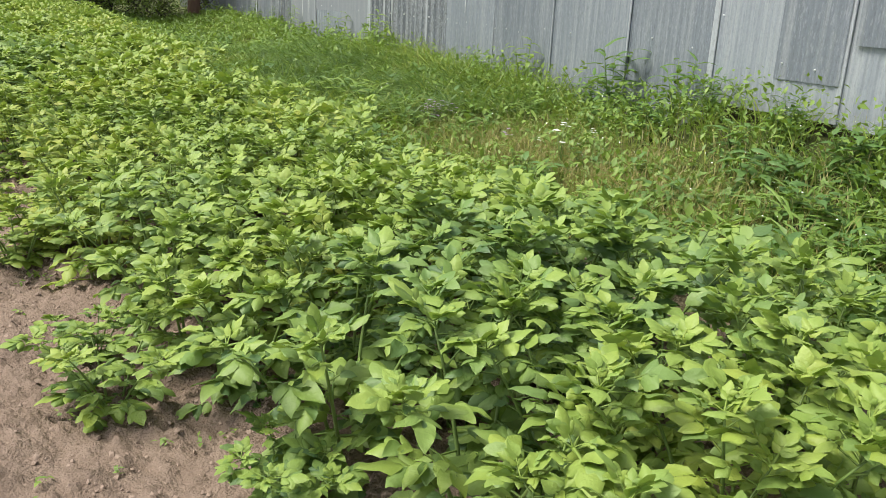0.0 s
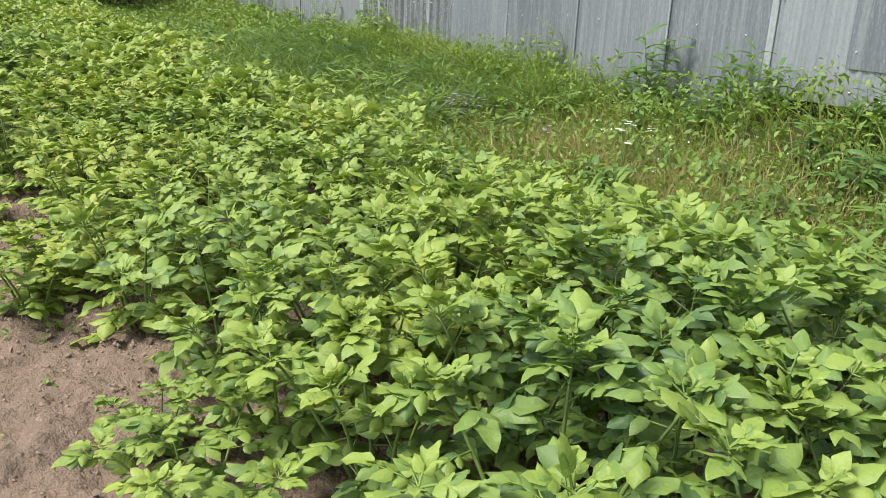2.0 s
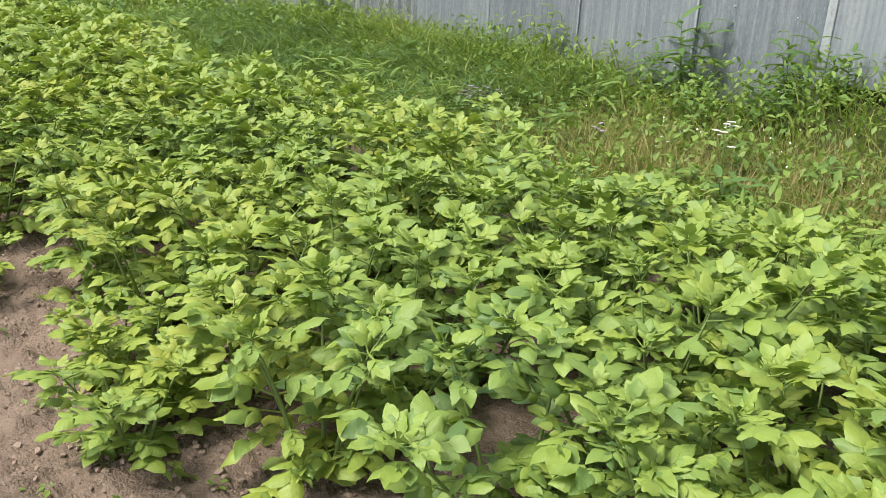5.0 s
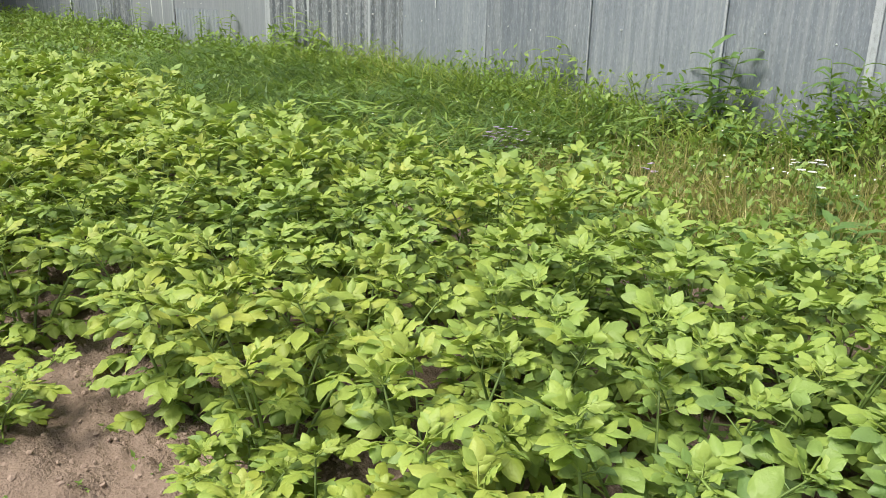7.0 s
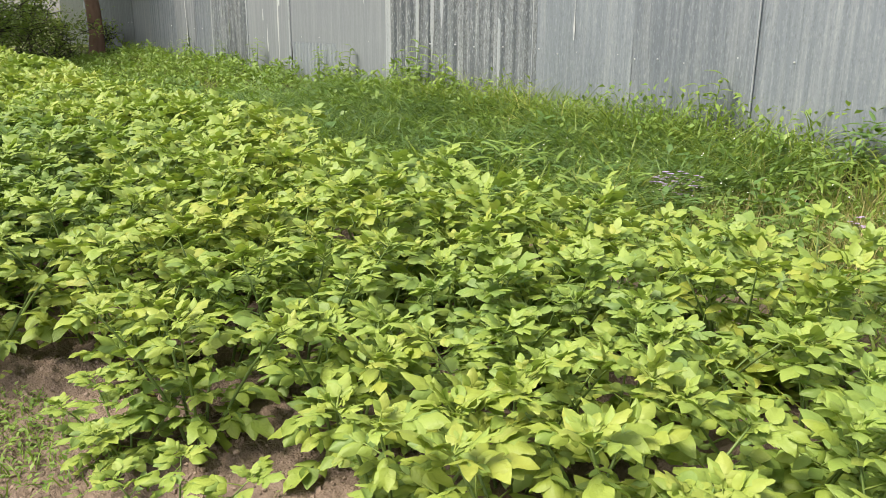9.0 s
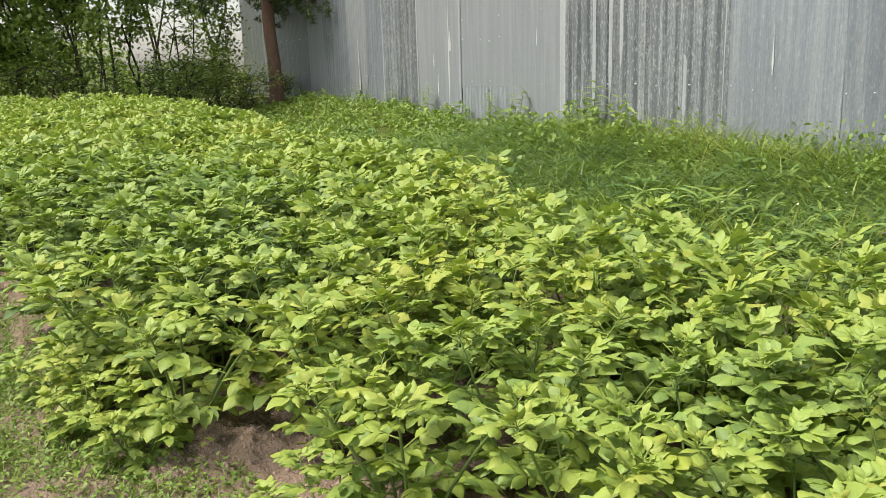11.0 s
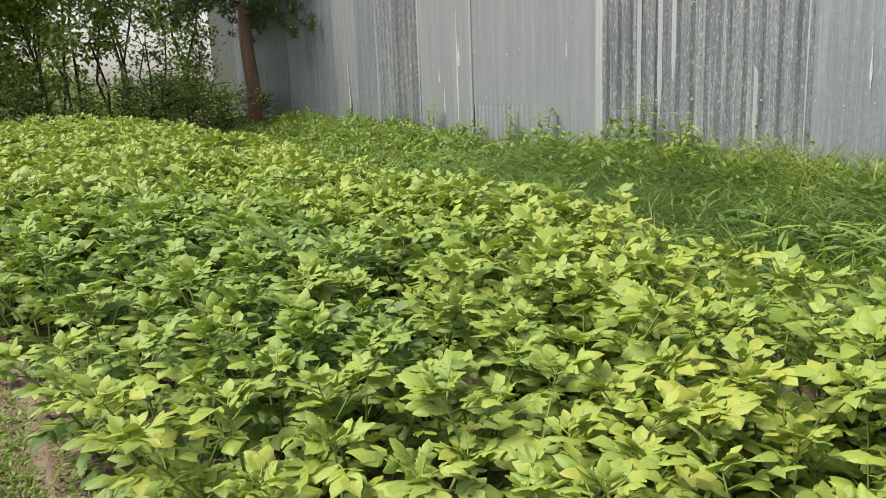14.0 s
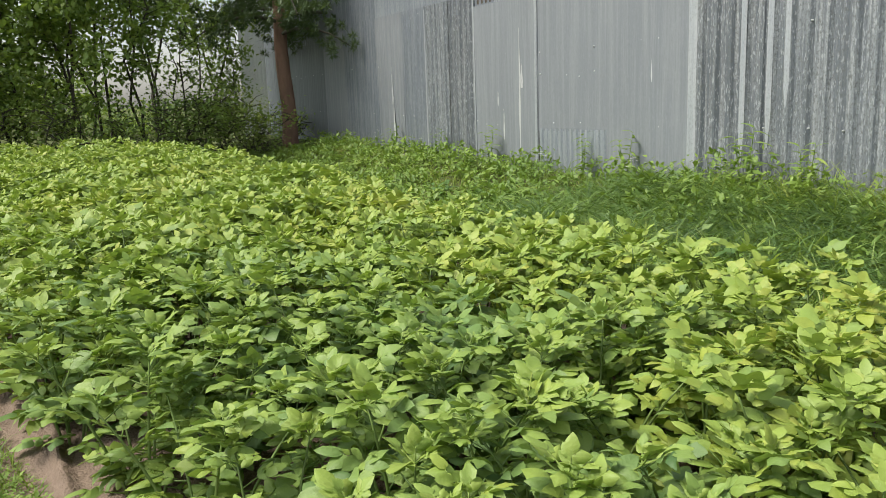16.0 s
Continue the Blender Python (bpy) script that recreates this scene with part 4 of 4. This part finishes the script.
    for src, many, x0, x1 in ((low_broad, 60, -9.5, 2.5), (low_blade, 52, -18.0, 1.5), (low_blade, 18, -11.0, -5.0), (low_broad, 22, -15.0, -5.0), (low_broad, 36, -2.8, 1.5), (low_blade, 24, -2.8, 1.5), (low_dock, 14, -11.0, 1.0)):
        for _ in range(many):
            x = rng.uniform(x0, x1)
            y = rng.uniform(float(back_y(x)) + 0.35, 6.35)
            s = rng.uniform(0.5, 1.0) if src is not low_dock else rng.uniform(0.35, 0.6)
            copy_thing(src, at_ground(x, y, rng.uniform(0, 360))).scale = (s, s, s)
    yarrow = umbel(5, 0.50, 6, PETAL_WHITE, "white_yarrow", "white yarrow in flower among the grass", "flower")
    yarrow.matrix_basis = at_ground(-2.82, 4.76)
    for x, y, s in ((-3.18, 5.34, 0.62), (-3.42, 4.97, 0.5), (-13.3, 6.0, 0.85), (-11.85, 6.2, 0.85), (-17.0, 6.2, 0.8), (-18.9, 6.3, 0.9), (-16.0, 5.4, 0.7), (-19.5, 6.0, 0.8)):
        copy_thing(yarrow, at_ground(x, y, 40 * x)).scale = (s, s, s)
    vetch = umbel(6, 0.33, 9, PETAL_PURPLE, "purple_wildflower", "low purple wildflowers beside the potato field", "flower")
    vetch.matrix_basis = at_ground(-5.31, 4.85)
    for x, y, s in ((-5.18, 4.78, 0.9), (-4.0, 5.0, 0.7), (-5.42, 4.95, 0.8), (-5.28, 4.98, 0.95), (-5.1, 4.86, 0.8), (-5.62, 4.72, 0.7), (-5.2, 5.06, 0.85)):
        copy_thing(vetch, at_ground(x, y, 70 * x)).scale = (s, s, s)


# ---- trees ----
def build_pine():
    rng = random.Random(31)
    x0, y0 = -22.4, 5.78
    z0 = float(ground_z(x0, y0)) - 0.05
    pine = tagged(new("pine_tree"), "pine with bare reddish-brown trunk and dark green needles", "tree")
    pine.location = (x0, y0, z0)
    pts = [(0.05 * math.sin(0.7 * k) - 0.05 * k * 0.6, 0.03 * math.sin(1.3 * k), 0.55 * k) for k in range(19)]
    v, f = tube(pts, [0.19] + [0.165 - 0.007 * k for k in range(18)], 12)
    part("trunk", mesh_np("trunk", v, f), PINE_BARK, pine)
    for b in range(54):
        h = 2.5 + 0.13 * b
        az = radians(137.5 * b + 20)
        reach = (3.1 - 0.04 * b) * rng.uniform(0.7, 1.1)
        base = Vector(pts[min(int(h / 0.55), 18)])
        base.z = h
        line = [base + Vector((math.cos(az) * reach * t, math.sin(az) * reach * t, 0.25 * reach * t - 0.42 * reach * t * t)) for t in (0, 0.25, 0.5, 0.75, 1)]
        v, f = tube(line, [0.045, 0.038, 0.028, 0.018, 0.008], 5)
        limb = part("limb", mesh_np("limb", v, f), DARK_BARK, pine)
        heap = Heap()
        for _ in range(44):
            t = rng.uniform(0.15, 1.05)
            i = min(int(t * 4), 3)
            c = line[i].lerp(line[i + 1], t * 4 - i) + Vector((rng.gauss(0, 0.26), rng.gauss(0, 0.26), rng.gauss(0, 0.14)))
            for _ in range(46):
                d = Vector((rng.gauss(0, 1), rng.gauss(0, 1), rng.gauss(0.2, 1))).normalized()
                s = d.orthogonal().normalized() * 0.012
                o = c + d * 0.03
                e = c + d * rng.uniform(0.10, 0.19)
                heap.add([o - s, o + s, e], [(0, 1, 2)])
        tagged(part("needles", heap.mesh("needles"), NEEDLE, limb), kind="stuff")


def build_shrub(name, seed, x, y, height, width, leaves, size, stems, low, label, mat=None):
    """A many-stemmed shrub: stems, twigs and a loose crown of single leaves."""
    rng = random.Random(seed)
    nr = np.random.default_rng(seed)
    shrub = tagged(new(name), label, "shrub")
    shrub.location = (x, y, float(ground_z(x, y)) - 0.05)
    tips = []
    for k in range(stems):
        az = 2 * math.pi * k / stems + rng.uniform(-0.5, 0.5)
        lean = width * rng.uniform(0.15, 0.5)
        h = height * rng.uniform(0.75, 1.0)
        line = [Vector((0.12 * math.cos(az) + lean * math.cos(az) * t ** 1.4, 0.12 * math.sin(az) + lean * math.sin(az) * t ** 1.4, h * t)) + Vector((rng.gauss(0, 0.14), rng.gauss(0, 0.14), 0)) for t in (0, 0.2, 0.4, 0.6, 0.8, 1)]
        r = 0.010 + 0.004 * height
        v, f = tube(line, [r, r * 0.85, r * 0.7, r * 0.5, r * 0.3, 0.006], 5)
        stem = part("stem", mesh_np("stem", v, f), DARK_BARK, shrub)
        heap = Heap()
        for _ in range(22):
            t = rng.uniform(low, 1.0)
            i = min(int(t * 5), 4)
            o = line[i].lerp(line[i + 1], t * 5 - i)
            b = rng.uniform(0, 2 * math.pi)
            ln = width * rng.uniform(0.25, 0.6) * (1.15 - 0.5 * t)
            e = o + Vector((math.cos(b) * ln, math.sin(b) * ln, ln * rng.uniform(-0.1, 0.6)))
            mid = o.lerp(e, 0.5) + Vector((0, 0, 0.08 * ln))
            v, f = tube([o, mid, e], [0.010, 0.007, 0.003], 3)
            heap.add(v, f)
            tips += [(o, mid, e)]
        tagged(part("branchwork", heap.mesh("branchwork"), DARK_BARK, stem), kind="stuff")
    idx = nr.integers(0, len(tips), leaves)
    s = nr.uniform(0.25, 1.1, leaves)
    arr = np.array([[tuple(p) for p in t] for t in tips])
    a, b, c = arr[idx, 0], arr[idx, 1], arr[idx, 2]
    w = s[:, None]
    p = a * (1 - w) ** 2 + 2 * b * w * (1 - w) + c * w * w + nr.normal(0, 0.13, (leaves, 3))
    p[:, 2] = np.maximum(p[:, 2], 0.1)
    crown = small_leaves(nr, p[:, 0], p[:, 1], p[:, 2], nr.uniform(0.6, 1.25, leaves) * size, "crown", mat or SHRUB, "", "", tilt=0.7, ratio=0.6, plain=True)
    crown.parent = shrub
    return shrub


def build_background():
    tall = "dark green leafy shrub with thin bare stems"
    for k, (x, y, h, w, n, st, low) in enumerate((
        (-20.3, -1.6, 6.2, 2.2, 10000, 4, 0.08), (-21.2, 0.2, 6.4, 2.1, 10000, 4, 0.08), (-20.0, 1.2, 5.4, 1.7, 8000, 3, 0.08), (-22.3, 1.9, 6.4, 1.8, 4800, 3, 0.3),
        (-20.8, 2.4, 5.2, 1.3, 2000, 2, 0.3), (-24.2, 3.4, 7.0, 2.2, 3600, 3, 0.42), (-24.0, -0.6, 6.5, 2.4, 7000, 4, 0.08), (-19.6, -3.6, 6.0, 2.0, 5000, 4, 0.08), (-25.2, 4.9, 7.0, 2.0, 6000, 2, 0.4), (-22.0, 3.5, 3.9, 1.2, 900, 3, 0.2), (-23.0, 4.6, 3.0, 0.9, 1300, 2, 0.2),
    )):
        build_shrub("tall_shrub", 60 + k, x, y, h, w, n, 0.125, st, low, tall)
    for k, (x, y, h, w, n) in enumerate(((-20.2, 3.2, 1.25, 1.0, 1900), (-20.9, 4.0, 1.35, 1.1, 2100), (-21.6, 4.9, 1.0, 0.9, 1500), (-19.4, 2.2, 1.0, 1.0, 1400), (-23.4, 6.2, 0.8, 0.7, 700), (-19.6, 0.6, 1.2, 1.2, 1800), (-19.8, -1.0, 1.2, 1.2, 1800))):
        build_shrub("low_bush", 90 + k, x, y, h, w, n, 0.075, 5, 0.05, "low dense dark green bush under the trees")
    nr = np.random.default_rng(77)
    n = 14000
    x, y = nr.uniform(-46, -34, n), nr.uniform(-22, 6, n)
    z = ground_z(x, y) + nr.uniform(0, 1, n) ** 0.7 * (1.6 + 0.8 * np.sin(y * 0.9) + 0.4 * np.sin(y * 2.3))
    small_leaves(nr, x, y, z, nr.uniform(0.15, 0.30, n), "far_thicket", FAR_LEAF, "bright yellow-green thicket beyond the shrubs", "thicket", ratio=0.6)


build_strip()
build_weeds()
build_pine()
build_background()
clods()
seedlings()
build_field()
